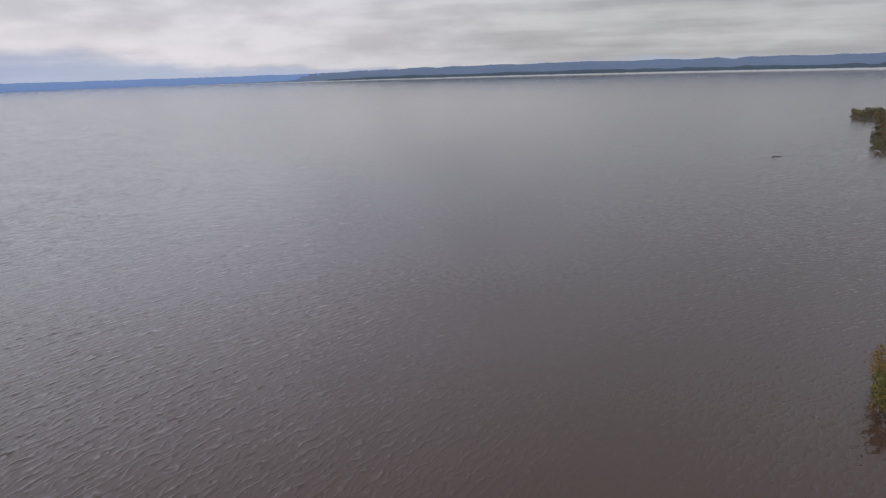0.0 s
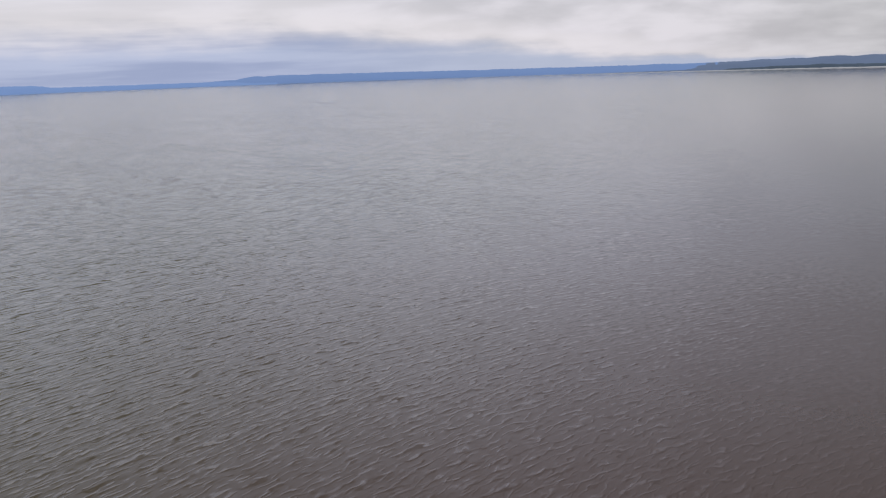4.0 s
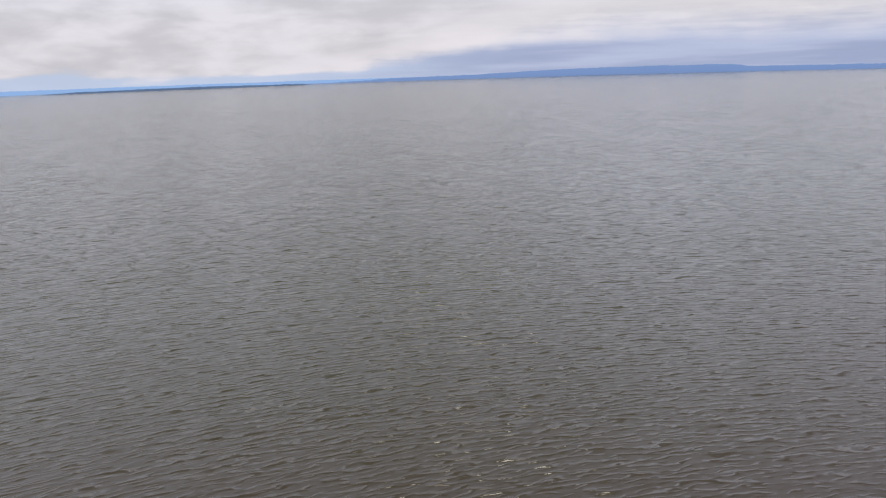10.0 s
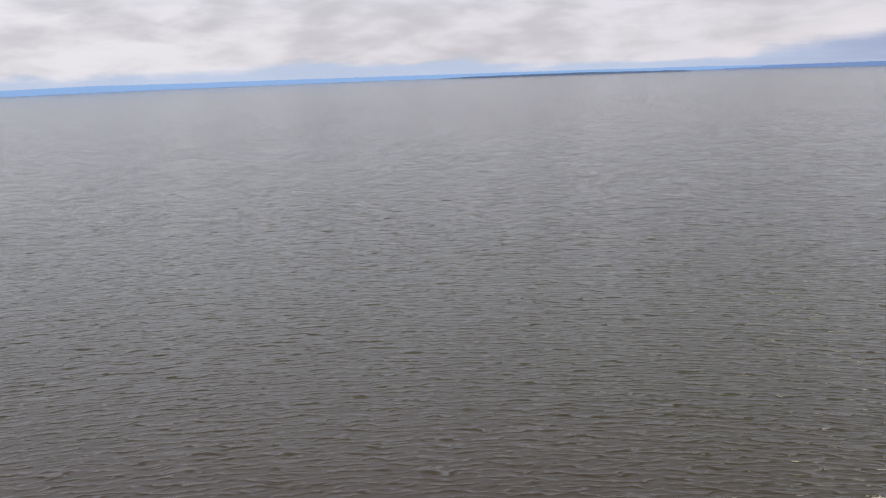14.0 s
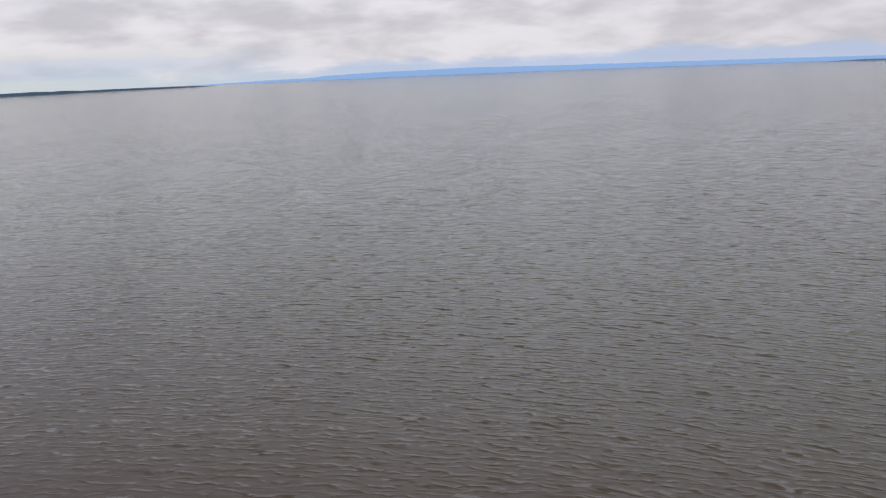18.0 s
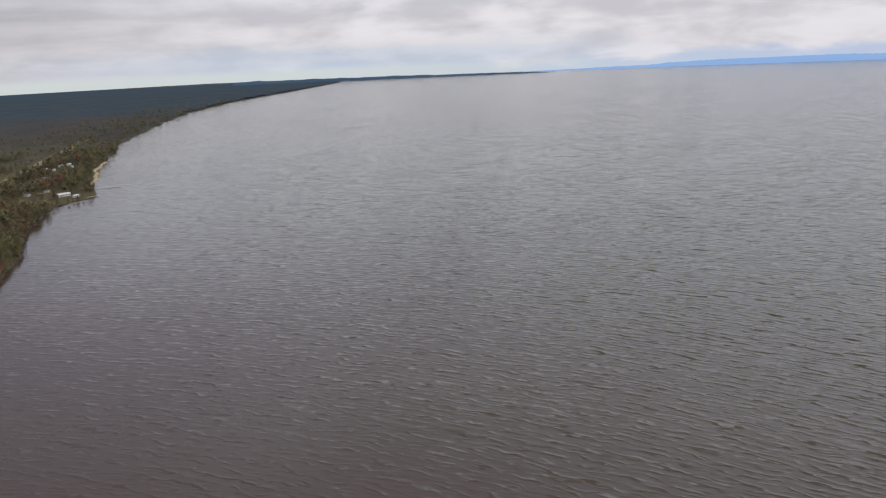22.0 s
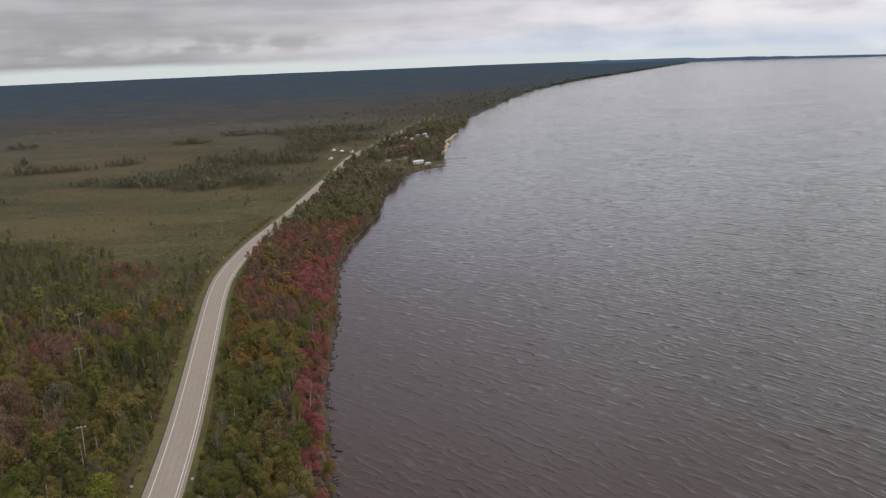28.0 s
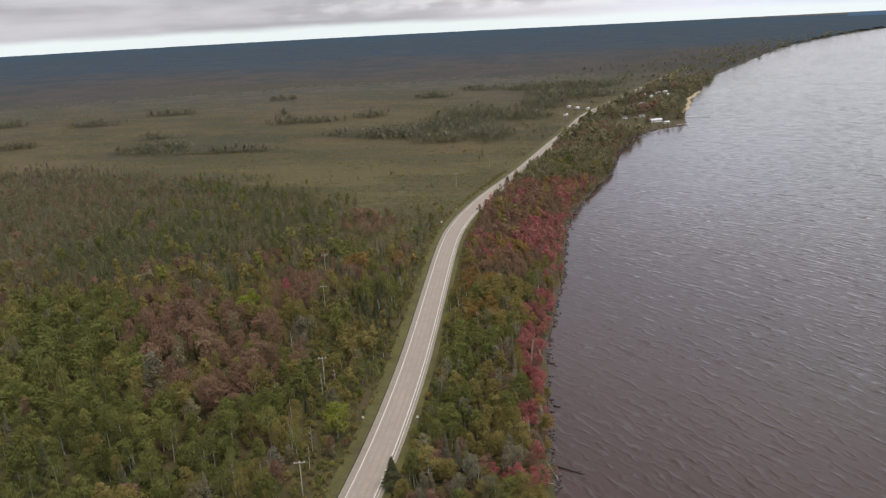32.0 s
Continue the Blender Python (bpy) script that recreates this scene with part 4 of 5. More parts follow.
# spruce belt, thinning out into the bog
for x, y in scatter(lambda y: float(road(y)) + 22, view, -720, -480, 3.5, rng):
    back = np.interp(x, [60, 83, 137, 204, 274, 359], [-505, -524, -572, -614, -650, -685]) + 26 * value(x, y, 28, 5)
    edge = 64 + (-y - 436) * 0.19 + 22 * value(x, y, 26, 4)
    f = min(1.0, max(0.0, (back - y) / 80))
    p = 0.94 if y > back and x > edge else 0.40 * (1 - f) ** 3 if x > edge - 6 else 0.012
    if x > 200:
        p *= 0.8
    if rng.uniform() > p:
        continue
    k = kind_at(x, y, rng)
    spots.append((x, y, k, (tall(rng, 5.0, 9.5) if k in ("spruce", "slate", "green") else tall(rng, 4.0, 7.0)) * (1 - 0.45 * f), 0.92))
# islands of small trees in the open bog: x, y, half widths
ISLANDS = [(52, -818, 60, 40), (12, -872, 44, 44), (180, -956, 46, 20), (106, -980, 24, 17), (215, -1032, 13, 8), (380, -1105, 36, 14), (447, -1020, 38, 16),
           (290, -788, 42, 24), (318, -872, 28, 11), (215, -755, 60, 9), (128, -832, 20, 7), (260, -1235, 22, 14), (34, -1175, 28, 18), (-25, -1048, 9, 8), (-106, -1050, 30, 28),
           (-106, -1160, 24, 22), (459, -850, 26, 20), (568, -1050, 24, 18), (-39, -1255, 38, 16), (-60, -920, 40, 40), (-95, -1000, 30, 40), (-34, -960, 30, 20),
           (-8, -945, 46, 62), (-26, -785, 24, 46), (20, -765, 30, 20), (-148, -1110, 56, 46), (-165, -1235, 70, 50), (-100, -1230, 40, 30)]
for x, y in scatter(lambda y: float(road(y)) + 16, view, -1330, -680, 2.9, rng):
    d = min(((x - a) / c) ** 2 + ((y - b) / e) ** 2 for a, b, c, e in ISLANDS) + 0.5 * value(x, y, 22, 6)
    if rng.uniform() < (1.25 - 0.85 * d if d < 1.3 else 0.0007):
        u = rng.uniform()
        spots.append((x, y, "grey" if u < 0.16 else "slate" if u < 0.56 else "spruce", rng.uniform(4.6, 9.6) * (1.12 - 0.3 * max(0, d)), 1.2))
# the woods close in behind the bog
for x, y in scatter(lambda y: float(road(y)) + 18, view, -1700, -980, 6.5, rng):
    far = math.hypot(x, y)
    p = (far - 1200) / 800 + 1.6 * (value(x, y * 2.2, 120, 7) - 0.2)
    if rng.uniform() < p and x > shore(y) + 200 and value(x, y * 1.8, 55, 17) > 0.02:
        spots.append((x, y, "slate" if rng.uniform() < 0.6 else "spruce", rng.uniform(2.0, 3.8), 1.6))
# scrub on the landward side of the distant road
for x, y in scatter(lambda y: float(road(y)) + 13, lambda y: float(road(y)) + 190, -1330, -560, 3.8, rng):
    s = x - float(road(y))
    if value(x, y, 40, 9) > -0.4 + s / 150 + max(0, (y + 760) / 160) and value(x, y * 1.5, 17, 19) > 0.03 and not any(abs(x - hx) < 6 and -5 < y - hy < 12 for hx, hy in HOUSES):
        spots.append((x, y, "spruce" if rng.uniform() < 0.6 else "slate" if rng.uniform() < 0.6 else "dull", rng.uniform(1.8, 4.6), 1.3))
# low growth overhanging the distant bank
for x, y in scatter(lambda y: float(shore(y)) + 0.6, lambda y: float(shore(y)) + 4.5, -1300, -520, 3.4, rng):
    if not -836 < y < -796 and not -1102 < y < -864:
        spots.append((x, y, "dull" if rng.uniform() < 0.5 else "slate" if rng.uniform() < 0.7 else "maroon", rng.uniform(2.5, 5.5), 1.5))
# wooded shore beyond the houses
for x, y in scatter(lambda y: float(shore(y)) + 5, lambda y: float(shore(y)) + 620, -2500, -1250, 10, rng):
    s = x - float(shore(y))
    if rng.uniform() > 1.25 - s / 330 + 0.9 * value(x, y, 130, 10) or value(x, y, 45, 11) < -0.35 and s > 25:
        continue
    spots.append((x, y, "slate" if rng.uniform() < 0.6 else "spruce" if rng.uniform() < 0.7 else "dull", rng.uniform(4.5, 8.5) * (1.1 - min(0.5, s / 700)), 2.0))
# the shore to the north, and the wooded point beyond it
for x, y in scatter(lambda y: float(shore(y)) + 2.5, lambda y: float(shore(y)) + 34, 205, 330, 4.2, rng):
    spots.append((x, y, "olive" if rng.uniform() < 0.55 else "orange" if rng.uniform() < 0.4 else "green", rng.uniform(6, 9.5), 1.0))
for x, y, h in ((134.6, 244, 11), (136.5, 250, 12), (139.5, 257, 12), (143, 264, 12.5), (147, 272, 12), (152, 280, 12)):
    spots.append((x, y, "olive" if h < 12 else "orange" if y > 263 else "green", h, 1.0))
for x, y in scatter(lambda y: float(shore(y)) + 4, lambda y: float(shore(y)) + 150, 860, 1475, 9.0, rng):
    spots.append((x, y, "slate" if rng.uniform() < 0.55 else "dull" if rng.uniform() < 0.7 else "maroon", rng.uniform(7, 12), 1.5))
# the rest of the shore forest
for x, y in scatter(lambda y: float(shore(y)) + 4, lambda y: float(shore(y)) + 150, -150, 860, 11.0, rng):
    if abs(x - float(road(y))) > 12 and not (205 < y < 330 and x < shore(y) + 36):
        spots.append((x, y, "green" if rng.uniform() < 0.5 else "olive" if rng.uniform() < 0.6 else "maroon", rng.uniform(7, 11), 1.9))

NEAR = -232          # trees this far south, or nearer, stand as things of their own
LABELS = {
    "green": ("aspen_tree", "green-leaved aspen with a pale trunk in the roadside forest", "tree", "aspens of the shore forest"),
    "olive": ("willow_tree", "olive-green bushy willow tree in the shore forest", "tree", "willows of the shore forest"),
    "yellow": ("birch_tree", "yellow-green birch standing out of the forest", "tree", "yellowing birches"),
    "maroon": ("ash_tree", "brown and maroon autumn tree thinning out its leaves", "tree", "maroon autumn trees"),
    "red": ("maple_tree", "bright red autumn maple at the water's edge", "tree", "red maples"),
    "orange": ("cherry_tree", "rusty orange autumn tree in the shore strip", "tree", "orange autumn trees"),
    "grey": ("alder_tree", "grey-green alder with thin foliage", "tree", "alders"),
    "dull": ("poplar_tree", "dull olive poplar in the shore forest", "tree", "poplars"),
    "slate": ("fir_tree", "blackish-green fir in the shore forest", "tree", "firs"),
    "spruce": ("spruce_tree", "dark green spruce with drooping boughs", "tree", "spruces"),
}
near_lib, trunk_lib = {}, {}
for k in KINDS:
    for form in set(FORMS[k]):
        near_lib[k, form] = [smooth(mesh("crown", v, q, M[k])) for v, q in LIB[form, 0]]
for i in range(4):
    trunk_lib["bark", i] = smooth(mesh("trunk", *trunk_shape(rng0, 8.6, 0.17, 6, 7, 3.2), M["bark"]))
    trunk_lib["birch", i] = smooth(mesh("trunk", *trunk_shape(rng0, 8.6, 0.15, 6, 7, 3.0), M["birch"]))
    trunk_lib["pole", i] = smooth(mesh("trunk", *trunk_shape(rng0, 9.6, 0.15, 6, 0), M["bark"]))


def tree_thing(x, y, z, kind, h, spread, rng, label=""):
    name, words, cat, group = LABELS[kind]
    root = new(name)
    root.empty_display_size = 0.3
    tagged(root, label or words, cat, group)
    root.matrix_basis = Matrix.LocRotScale((x, y, z), Euler((0, 0, rng.uniform(0, 6.28))), (h / 10 * spread, h / 10 * spread, h / 10))
    bark = "pole" if kind == "spruce" else "birch" if kind in ("green", "yellow") else "bark"
    form = FORMS[kind][0 if label else int(rng.integers(len(FORMS[kind])))]
    for nm, me in (("trunk", trunk_lib[bark, int(rng.integers(4))]), ("crown", near_lib[kind, form][int(rng.integers(5))])):
        p = new(nm, me)
        p.parent = root
    return root


def tinted(me, pieces, rng):
    """Gives every tree of a joined mesh a random value of its own."""
    at = me.attributes.new("tree_tint", "FLOAT", "FACE")
    at.data.foreach_set("value", np.concatenate([np.full(len(q), rng.uniform(), np.float32) for _, q in pieces]))
    return me


def build_trees():
    rng = np.random.default_rng(21)
    bulk, trunks = {}, []
    for x, y, k, h, sp in spots:
        d = math.hypot(x, y)
        for hx, hy in HOUSES:
            if 3 < y - hy < 46 and abs(x - hx * y / hy) < 6:
                h = min(h, 3.3 + 0.115 * (y - hy))
        if (-1220 < y < -1060 or -1000 < y < -880 or -760 < y < -640 and value(x, y, 20, 23) > -0.12) and 0 < road(y) - x < 22:
            h = min(h, 2.2 + 0.55 * float(road(y) - x))
        z = 1.0 if x > shore(y) + 8 else 0.55
        if (NEAR < y < -160 or k in ("red", "yellow") and -345 < y < -160) and h > 3.2 and x < 0.58 * abs(y) + 6:
            tree_thing(x, y, z, k, h, sp, rng)
            continue
        grade = (1 if h > 3.2 else 2) if d < 375 else 2 if d < 640 and h > 3.4 else 3 if d < 1150 and (y > -700 or x < road(y)) else 4
        if y > -160 and not 200 < y < 330:
            grade = 3
        lib = LIB[FORMS[k][int(rng.integers(len(FORMS[k])))], grade]
        v, q = lib[int(rng.integers(len(lib)))]
        a = rng.uniform(0, 6.28)
        c, s = math.cos(a) * h / 10 * sp, math.sin(a) * h / 10 * sp
        V = np.stack([v[:, 0] * c - v[:, 1] * s + x, v[:, 0] * s + v[:, 1] * c + y, v[:, 2] * h / 10 + z], 1)
        zone = "far" if grade > 2 else "mid"
        bulk.setdefault((k, zone), []).append((V, q))
        if d < 420 and h > 4:
            p = [(x, y, z - 0.3), (x + rng.normal(0, 0.15), y, z + h * 0.5), (x + rng.normal(0, 0.25), y, z + h * 0.93)]
            trunks.append((tube(p, [0.17, 0.12, 0.03], 3), k))
    words = {"green": "green-leaved aspens", "olive": "olive-green willows", "yellow": "yellow-green birches", "maroon": "brown-maroon autumn trees",
             "red": "red autumn maples", "orange": "rusty orange autumn trees", "grey": "grey-green alders", "spruce": "dark green spruces", "dull": "dull olive poplars", "slate": "blackish-green firs"}
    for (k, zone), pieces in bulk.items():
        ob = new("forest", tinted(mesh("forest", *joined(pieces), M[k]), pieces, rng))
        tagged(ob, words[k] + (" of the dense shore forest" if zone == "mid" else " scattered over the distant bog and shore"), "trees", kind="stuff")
    for pale in (True, False):
        sel = [t for t, k in trunks if (k in ("green", "yellow", "grey")) == pale]
        if sel:
            ob = new("tree_trunks", mesh("tree_trunks", *joined(sel), M["birch" if pale else "bark"]))
            tagged(ob, ("pale" if pale else "grey-brown") + " trunks under the crowns of the forest", "trunks", kind="stuff")


build_trees()
tree_thing(38.2, -211.5, 1.0, "yellow", 11.5, 1.2, np.random.default_rng(3), "bright yellow-green birch beside the road verge")
tree_thing(20.8, -185.0, 1.0, "spruce", 9.0, 2.4, np.random.default_rng(4), "dark spruce leaning over the road's gravel shoulder")


# low scrub and sedge clumps over the bog
def build_bog_scrub():
    rng = np.random.default_rng(41)
    for kind, words, share in (("dull", "dull bog shrubs between the sedges", 0.45), ("olive", "olive bog shrubs between the sedges", 0.30), ("green", "green bog shrubs between the sedges", 0.25)):
        n = int(36000 * share)
        y = -400 - 900 * rng.uniform(0, 1, n) ** 1.25
        x = road(y) + 13 + (0.6 * np.abs(y) + 20 - road(y) - 13) * rng.uniform(0, 1, n)
        keep = (np.hypot(x, y) > 420) & np.array([value(a, b * 1.6, 35, 15) + rng.normal(0, 0.25) > 0.05 for a, b in zip(x, y)])
        x, y = x[keep], y[keep]
        n = len(x)
        C = np.stack([x, y, np.full(n, 1.5)], 1)
        C = np.repeat(C, 4, 0) + rng.normal(0, 1, (4 * n, 3)) * np.array([0.9, 0.9, 0.28])
        D = np.tile(np.array([0, 0, 1.0]), (4 * n, 1)) + rng.normal(0, 0.35, (4 * n, 3))
        me = mesh("bog_scrub", *leaf_cards(rng, C, D, 0.62), M[kind])
        at = me.attributes.new("tree_tint", "FLOAT", "FACE")
        at.data.foreach_set("value", np.repeat(rng.uniform(0, 1, n), 4).astype(np.float32))
        tagged(new("bog_scrub", me), words, "shrubs", kind="stuff")


build_bog_scrub()


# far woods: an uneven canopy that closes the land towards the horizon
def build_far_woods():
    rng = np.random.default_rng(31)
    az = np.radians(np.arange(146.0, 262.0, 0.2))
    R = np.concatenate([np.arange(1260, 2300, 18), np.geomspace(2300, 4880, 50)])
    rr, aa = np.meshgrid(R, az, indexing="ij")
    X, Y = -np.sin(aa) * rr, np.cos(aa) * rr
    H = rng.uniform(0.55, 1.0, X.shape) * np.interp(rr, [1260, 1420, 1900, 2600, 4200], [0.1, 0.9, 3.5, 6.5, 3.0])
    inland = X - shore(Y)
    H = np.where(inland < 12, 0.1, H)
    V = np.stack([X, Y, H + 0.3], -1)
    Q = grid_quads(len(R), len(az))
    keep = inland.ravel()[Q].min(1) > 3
    tagged(new("far_woods", mesh("far_woods", V, Q[keep][:, ::-1], M["canopy"])), "dwarf forest and dark woods stretching to the horizon, blued by painted haze", "forest", kind="stuff")


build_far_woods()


# ---------------------------------------------------------------- the shore
def rock_mesh(rng, mat):
    bm = bmesh.new()
    bmesh.ops.create_icosphere(bm, subdivisions=1, radius=0.5)
    for v in bm.verts:
        v.co *= rng.uniform(0.72, 1.2)
        v.co.z *= 0.62
    me = bpy.data.meshes.new("shore_rock")
    bm.to_mesh(me)
    bm.free()
    me.materials.append(mat)
    return me


def build_shore():
    rng = np.random.default_rng(51)
    lib = [rock_mesh(rng, M["rock"]) for _ in range(6)]
    for i in range(150):
        y = -182 - 300 * rng.uniform() ** 1.15
        if value(0.0, y, 9, 23) < -0.1:
            y -= 6.0
        x = float(shore(y)) + rng.normal(0.7, 0.8)
        s = rng.uniform(0.5, 1.9)
        ob = new("shore_rock", lib[i % 6])
        ob.matrix_basis = Matrix.LocRotScale((x, y, 0.1 * s), Euler((0, 0, rng.uniform(0, 6.3))), (s * rng.uniform(0.8, 1.6), s, s * 0.8))
        tagged(ob, "dark wet boulder lying at the water's edge", "rock", "boulders along the shore")
    # smaller stones, roots and washed-up wood, too many to count
    pieces = []
    base = lib[0]
    co = np.array([v.co[:] for v in base.vertices])
    tri = np.array([p.vertices[:] for p in base.polygons])
    for i in range(1500):
        y = -175 - 640 * rng.uniform() ** 1.2
        if value(0.0, y, 9, 23) < -0.05:
            y -= 6.0
        x = float(shore(y)) + rng.normal(0.9, 1.1)
        s = rng.uniform(0.3, 1.15) * (1 + abs(y) / 900)
        a = rng.uniform(0, 6.3)
        c = co * np.array([s * rng.uniform(0.8, 2.2), s, s * 0.8])
        pieces.append((np.stack([c[:, 0] * math.cos(a) - c[:, 1] * math.sin(a) + x, c[:, 0] * math.sin(a) + c[:, 1] * math.cos(a) + y, c[:, 2] + 0.12], 1), tri))
    V, n, T = [], 0, []
    for v, t in pieces:
        V.append(v)
        T.append(t + n)
        n += len(v)
    me = mesh("shore_stones", np.concatenate(V), np.zeros((0, 4), int), M["rock"], np.concatenate(T))
    tagged(new("shore_stones", me), "dark stones and sodden wood along the waterline", "stones", kind="stuff")


def dead_tree(x, y, z, h, lean, turn, rng, mat="dead", label="bleached leafless tree leaning over the water's edge"):
    me = smooth(mesh("dead_tree", *bare_shape(rng, h, 0.13, 9), M[mat]))
    ob = new("dead_tree", me)
    ob.matrix_basis = pose(x, y, z, lean, 0, turn)
    return tagged(ob, label, "dead tree", "dead trees along the shore")


def driftwood(x0, y0, x1, y1, r, rng, label):
    """A trunk lying in the water with a few broken limbs."""
    a, b = np.array([x0, y0, 0.25]), np.array([x1, y1, 0.1])
    pieces = [tube([a, a * 0.6 + b * 0.4 + (0, 0, 0.1), b], [r, r * 0.8, r * 0.35], 7)]
    for t in (0.45, 0.65, 0.8):
        p = a + (b - a) * t
        d = np.array([rng.normal(0, 1), rng.normal(0, 1), 0.8]) * 0.8
        pieces.append(tube([p, p + d * 0.6, p + d], [r * 0.4, r * 0.25, r * 0.08], 4))
    return tagged(new("driftwood_log", smooth(mesh("driftwood_log", *joined(pieces), M["rock"]))), label, "driftwood")


build_shore()
rng = np.random.default_rng(61)
driftwood(-18.5, -196, -27.5, -190, 0.32, rng, "dark fallen trunk reaching out from the bank into the lake")
driftwood(352.5, 905, 365, 908, 0.4, rng, "dark log adrift on the open water")
driftwood(-25.5, -262, -28.5, -257, 0.2, rng, "pale stranded log among the shore boulders")
for x, y, h, lean, turn in ((-21, -219, 6.5, 24, 80), (-23, -245, 6, 18, 60), (-24.5, -262, 6.5, 22, 100), (-29, -312, 7, 20, 75), (-12, -224, 8, 8, 30),
                            (-19, -203, 6, 26, 95), (-38, -345, 6.5, 22, 85), (-47, -392, 7, 16, 70), (-20.5, -188, 5.5, 30, 70), (-33, -330, 6, 14, 100),
                            (-15, -240, 8, 6, 200), (-10, -208, 8.5, 5, 140), (-52, -420, 6.5, 20, 80), (-18, -275, 8, 7, 60)):
    dead_tree(x, y, 0.5, h, lean, turn, rng)
for x, y, h in ((-117.5, -646, 13), (-107.5, -583, 6), (-113, -612, 7)):
    dead_tree(x, y, -0.2, h, 2, 0, rng, "bark", "dark dead tree standing in the shallow water")
for x, y, h in ((98, -262, 9), (118, -236, 8), (71, -215, 9), (84, -246, 8.5), (60, -300, 9), (35, -352, 8), (31, -361, 8), (92, -205, 8), (130, -285, 9),
                (76, -290, 9), (52, -345, 8), (110, -305, 9), (28, -338, 7.5), (66, -233, 8.5)):
    dead_tree(x, y, 0.9, h * 1.12, rng.uniform(0, 6), rng.uniform(0, 360), rng, "dead", "pale leafless snag rising out of the forest")


for i in range(44):
    y = -184 - 330 * rng.uniform() ** 1.1
    a = rng.uniform(40, 150)
    dead_tree(float(shore(y)) + rng.uniform(0.3, 1.8), y, 0.35, rng.uniform(2.6, 5.2), rng.uniform(70, 84), a, rng, "rock" if i % 4 else "dead",
              "dark fallen tree lying from the bank into the water" if i % 4 else "bleached fallen tree lying on the bank")
for i in range(46):                      # thin pale stems that show between the crowns
    y = rng.uniform(-345, -178)
    x = rng.uniform(float(shore(y)) + 3, float(road(y)) - 10) if i % 2 else float(road(y)) + 14 + 120 * rng.uniform() ** 1.3
    dead_tree(x, y, 0.9, rng.uniform(7.5, 10.5), rng.uniform(0, 7), rng.uniform(0, 360), rng, "dead" if i % 3 else "birch", "thin pale bare stem among the leafy crowns")


# ---------------------------------------------------------------- along the road
def utility_pole(x, y, turn, h=10.0):
    root = new("utility_pole")
    root.matrix_basis = pose(x, y, 1.0, 0, 0, turn)
    tagged(root, "weathered wooden utility pole with one crossarm", "utility pole", "poles of the power line")
    v, q = tube([(0, 0, -0.5), (0, 0, h * 0.5), (0, 0, h)], [0.2, 0.17, 0.13], 8)
    p = new("shaft", smooth(mesh("shaft", v, q, M["pole"])))
    p.parent = root
    arm = part("crossarm", box_bm(3.0, 0.16, 0.2, (0, 0.2, h - 0.55), 0.015), M["dead"], root)
    for dx in (-1.15, 0.0, 1.15):
        v, q = tube([(dx, 0.2, h - 0.48), (dx, 0.2, h - 0.36), (dx, 0.2, h - 0.2)], [0.04, 0.09, 0.06], 8)
        i = new("insulator", smooth(mesh("insulator", v, q, M["plate"])))
        i.parent = arm
    for s in (-1, 1):
        v, q = tube([(0, 0.16, h - 1.25), (s * 0.75, 0.2, h - 0.6)], [0.025, 0.025], 4)
        b = new("brace", mesh("brace", v, q, M["steel"]))
        b.parent = root


for (x, y), turn in zip(POLES, (8, 8, 8, 8)):
    utility_pole(x, y, turn)
utility_pole(4.6, -552, 18)
utility_pole(-19.8, -617, 18)


def delineator(x, y):
    root = new("road_marker")
    root.matrix_basis = pose(x, y, 0.9)
    tagged(root, "white reflector plate on a short steel post at the verge", "road marker", "markers along the road")
    part("post", box_bm(0.07, 0.05, 1.5, (0, 0, 0.6), 0.008), M["steel"], root)
    part("plate", box_bm(0.75, 0.04, 0.75, (0, 0.05, 1.25), 0.012), M["plate"], root, "white reflector plate")


for x, y in ((32.2, -222), (16.3, -221), (24.1, -314), (-0.4, -438), (13.1, -454), (4.8, -484)):
    delineator(x, y)


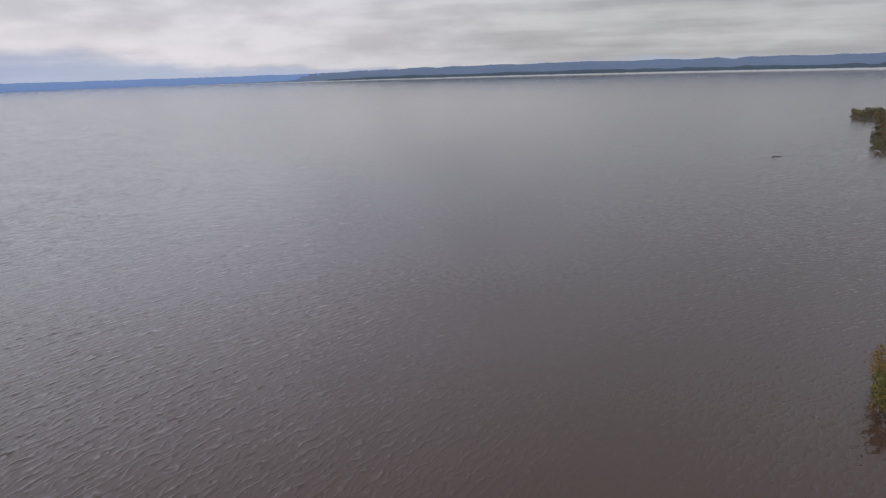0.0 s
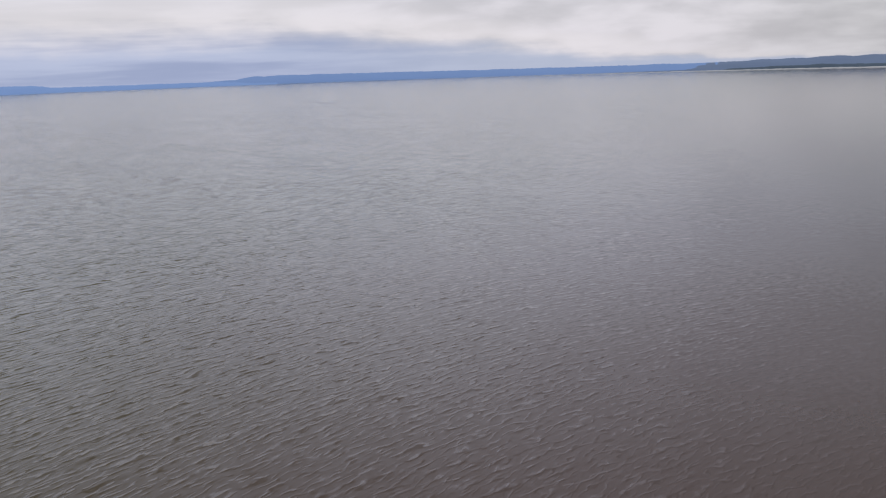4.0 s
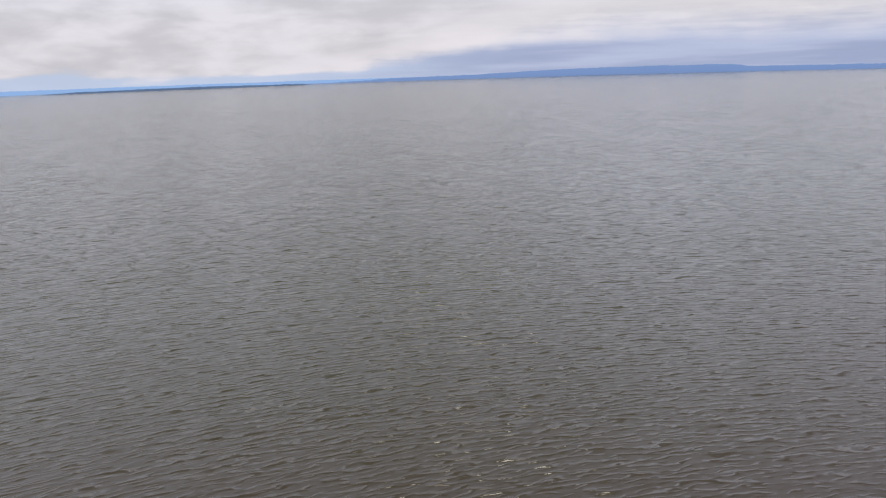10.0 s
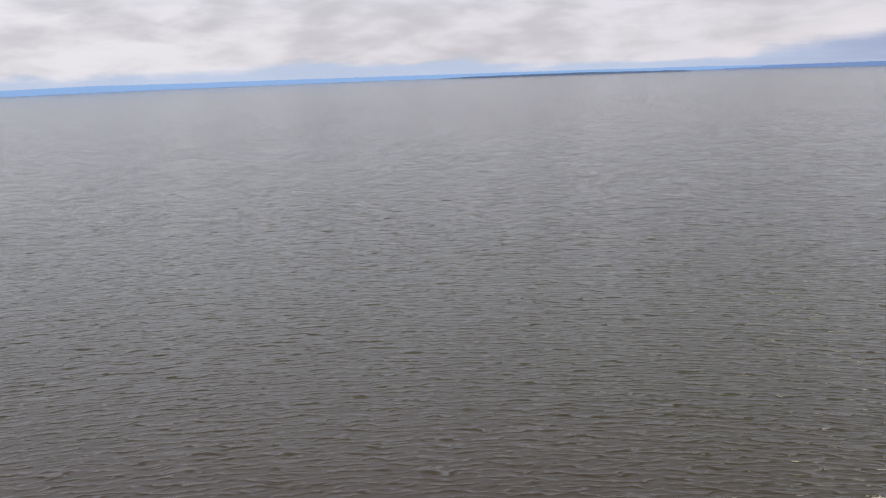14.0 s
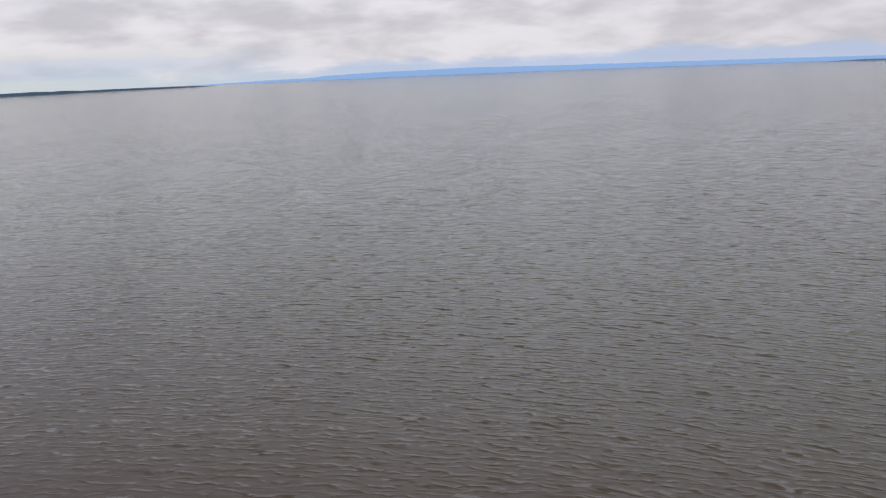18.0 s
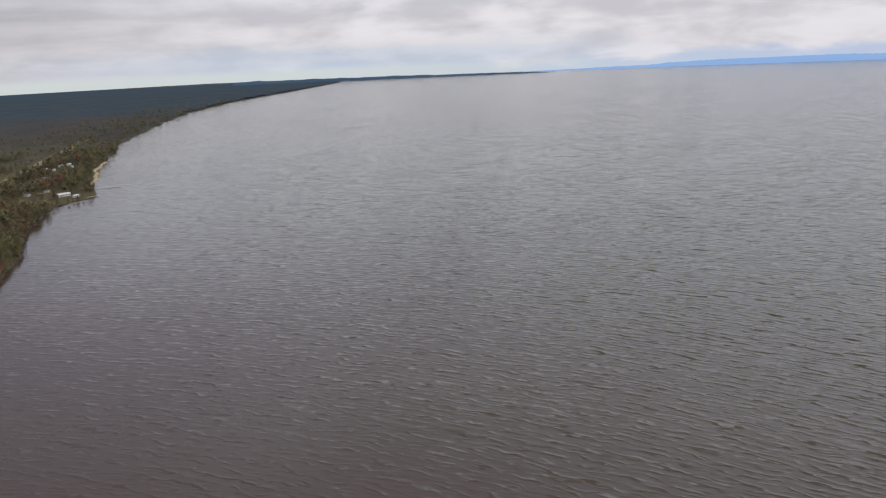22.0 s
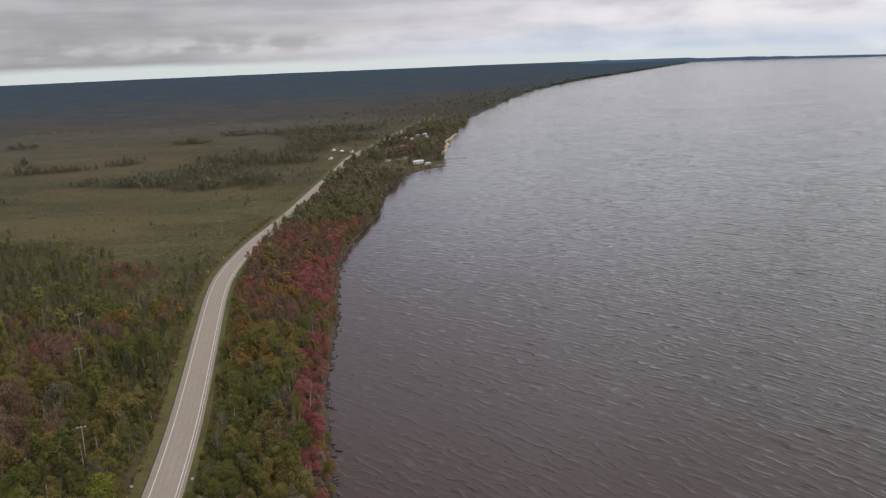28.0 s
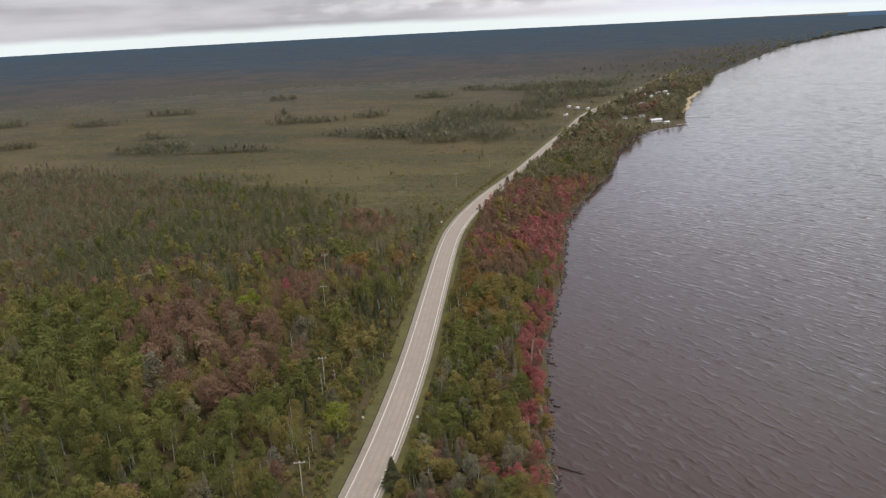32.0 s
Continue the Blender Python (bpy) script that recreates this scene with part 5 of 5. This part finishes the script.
# ---------------------------------------------------------------- the houses by the lake
def house(x, y, turn, L, W, h, wall, roof, windows, label, pitch=0.20):
    """A small gabled house with its door and windows."""
    root = new("house")
    size = 1.0 if L > 10 else 0.8
    root.matrix_basis = pose(x, y, 1.0, 0, 0, turn) @ Matrix.Diagonal((size, size, size * 0.9, 1))
    tagged(root, label, "house", "houses by the lake")
    part("wall", box_bm(L, W, h, (0, 0, h / 2 - 0.1), 0.03), M[wall], root)
    bm = bmesh.new()
    o, e, r = 0.35, h - 0.12, h + W * pitch
    pts = [(sx * (L / 2 + o), sy, z) for sx in (-1, 1) for sy, z in ((-W / 2 - o, e), (0, r), (W / 2 + o, e), (W / 2 + o, e + 0.16), (0, r + 0.18), (-W / 2 - o, e + 0.16))]
    vs = [bm.verts.new(p) for p in pts]
    bm.faces.new(vs[:6])
    bm.faces.new(vs[6:][::-1])
    for i in range(6):
        j = (i + 1) % 6
        bm.faces.new((vs[j], vs[i], vs[i + 6], vs[j + 6]))
    bmesh.ops.recalc_face_normals(bm, faces=bm.faces[:])
    part("roof", bm, M[roof], root)
    for sx in (-1, 1):                      # gable ends
        bm = bmesh.new()
        vs = [bm.verts.new((sx * (L / 2 - d), yy, z)) for d in (0.0, 0.12) for yy, z in ((-W / 2, h - 0.12), (W / 2, h - 0.12), (0, r - 0.02))]
        bm.faces.new(vs[:3])
        bm.faces.new(vs[3:])
        for i in range(3):
            bm.faces.new((vs[i], vs[(i + 1) % 3], vs[(i + 1) % 3 + 3], vs[i + 3]))
        part("gable", bm, M[wall], root)
    for side in (-1, 1):
        for i in range(windows):
            wx = -L / 2 + L * (i + 0.5) / windows
            w = part("window", box_bm(1.2, 0.1, 1.1, (wx, side * (W / 2 + 0.02), h * 0.56), 0.01), M["siding"], root, "window with a pale frame")
            part("pane", box_bm(1.0, 0.06, 0.9, (wx, side * (W / 2 + 0.06), h * 0.56)), M["glass"], w, "dark glass pane")
    part("door", box_bm(0.95, 0.1, 2.0, (L * 0.33, W / 2 + 0.03, 1.0), 0.01), M["brownwall"], root, "brown door")


WHITE = "white house with a pale metal roof among the trees"
house(-190.5, -826, 20, 12.0, 5.0, 2.6, "siding", "tinroof", 4, "long white house close to the water")
house(-197.5, -812, 25, 7.0, 4.4, 2.4, "siding", "tinroof", 2, "white cottage on the lawn beside the dock")
house(-113, -906, 60, 7.0, 4.0, 2.3, "siding", "tinroof", 3, "white house with a pale roof beside the bog")
house(-133, -965, 40, 6.0, 4.2, 2.4, "siding", "tinroof", 2, WHITE)
house(-143.5, -953, 70, 6.5, 4.2, 2.4, "siding", "tinroof", 2, WHITE)
house(-166, -857, 30, 7.0, 4.4, 2.5, "siding", "greyroof", 2, "grey-roofed cottage between the trees")
house(-176, -849, 75, 6.0, 4.2, 2.5, "brownwall", "greyroof", 2, "small brown cottage between the trees")
for k, (hx, hy) in enumerate(HOUSES[7:11]):
    house(hx, hy, (30, 70, 30, 20)[k], (7.5, 6.0, 7.0, 6.5)[k], 4.4, 2.5, "siding", "tinroof", 2, WHITE)
house(-194, -954, 50, 7.0, 4.4, 2.5, "brownwall", "greyroof", 2, "brown cottage with a grey roof")
house(-186, -868, 40, 6.5, 4.2, 2.5, "siding", "greyroof", 2, "grey-roofed white cottage between the trees")
house(-126, -980, 55, 6.0, 4.0, 2.4, "siding", "tinroof", 2, WHITE)
house(-258, -1064, 25, 7.0, 4.2, 2.5, "siding", "tinroof", 2, WHITE)
house(-209, -978, 20, 7.0, 4.4, 2.5, "siding", "greyroof", 2, "grey-roofed white cottage by the road")


def build_sand():
    """A steep bank of bare golden sand at the water."""
    ys = np.arange(-1098, -868, 3.0)
    rng = np.random.default_rng(71)
    wide = np.sin(np.linspace(0, np.pi, len(ys))) ** 0.3 * (0.8 + 0.3 * np.sin(ys * 0.21) * np.sin(ys * 0.083))
    rows = []
    for off, z in ((-2.4, -0.3), (-1.2, 0.2), (-0.2, 0.5), (0.8, 1.0), (1.6, 1.5), (2.3, 1.6), (3.2, 0.8)):
        rows.append(np.stack([shore(ys) + off * (0.4 + 0.6 * wide) + rng.normal(0, 0.35, len(ys)), ys, z * (0.3 + 0.7 * wide) + rng.normal(0, 0.12, len(ys))], -1))
    ob = new("sand_bank", smooth(mesh("sand_bank", np.stack(rows, 1), grid_quads(len(ys), 7), M["sand"])))
    tagged(ob, "bare golden sand bank along the beach", "sand bank", kind="structure")


build_sand()


def dock(x0, y0, x1, y1, w, label):
    root = new("dock")
    L = math.hypot(x1 - x0, y1 - y0)
    root.matrix_basis = pose(x0, y0, 0, 0, 0, math.degrees(math.atan2(y1 - y0, x1 - x0)))
    tagged(root, label, "dock")
    n = int(L / 0.9)
    for i in range(n):
        part("plank", box_bm(L / n * 0.96, w, 0.08, ((i + 0.5) * L / n, 0, 0.75)), M["dead"], root)
    for i in range(int(L / 4) + 1):
        for s in (-1, 1):
            part("post", box_bm(0.18, 0.18, 1.7, (min(L - 0.2, i * 4 + 0.2), s * w * 0.45, 0.1), 0.02), M["pole"], root)


dock(-226, -855, -251, -851, 1.6, "narrow weathered wooden dock reaching into the lake")
dock(-205, -801, -216, -806, 2.2, "short grey wooden dock beside the white cottages")
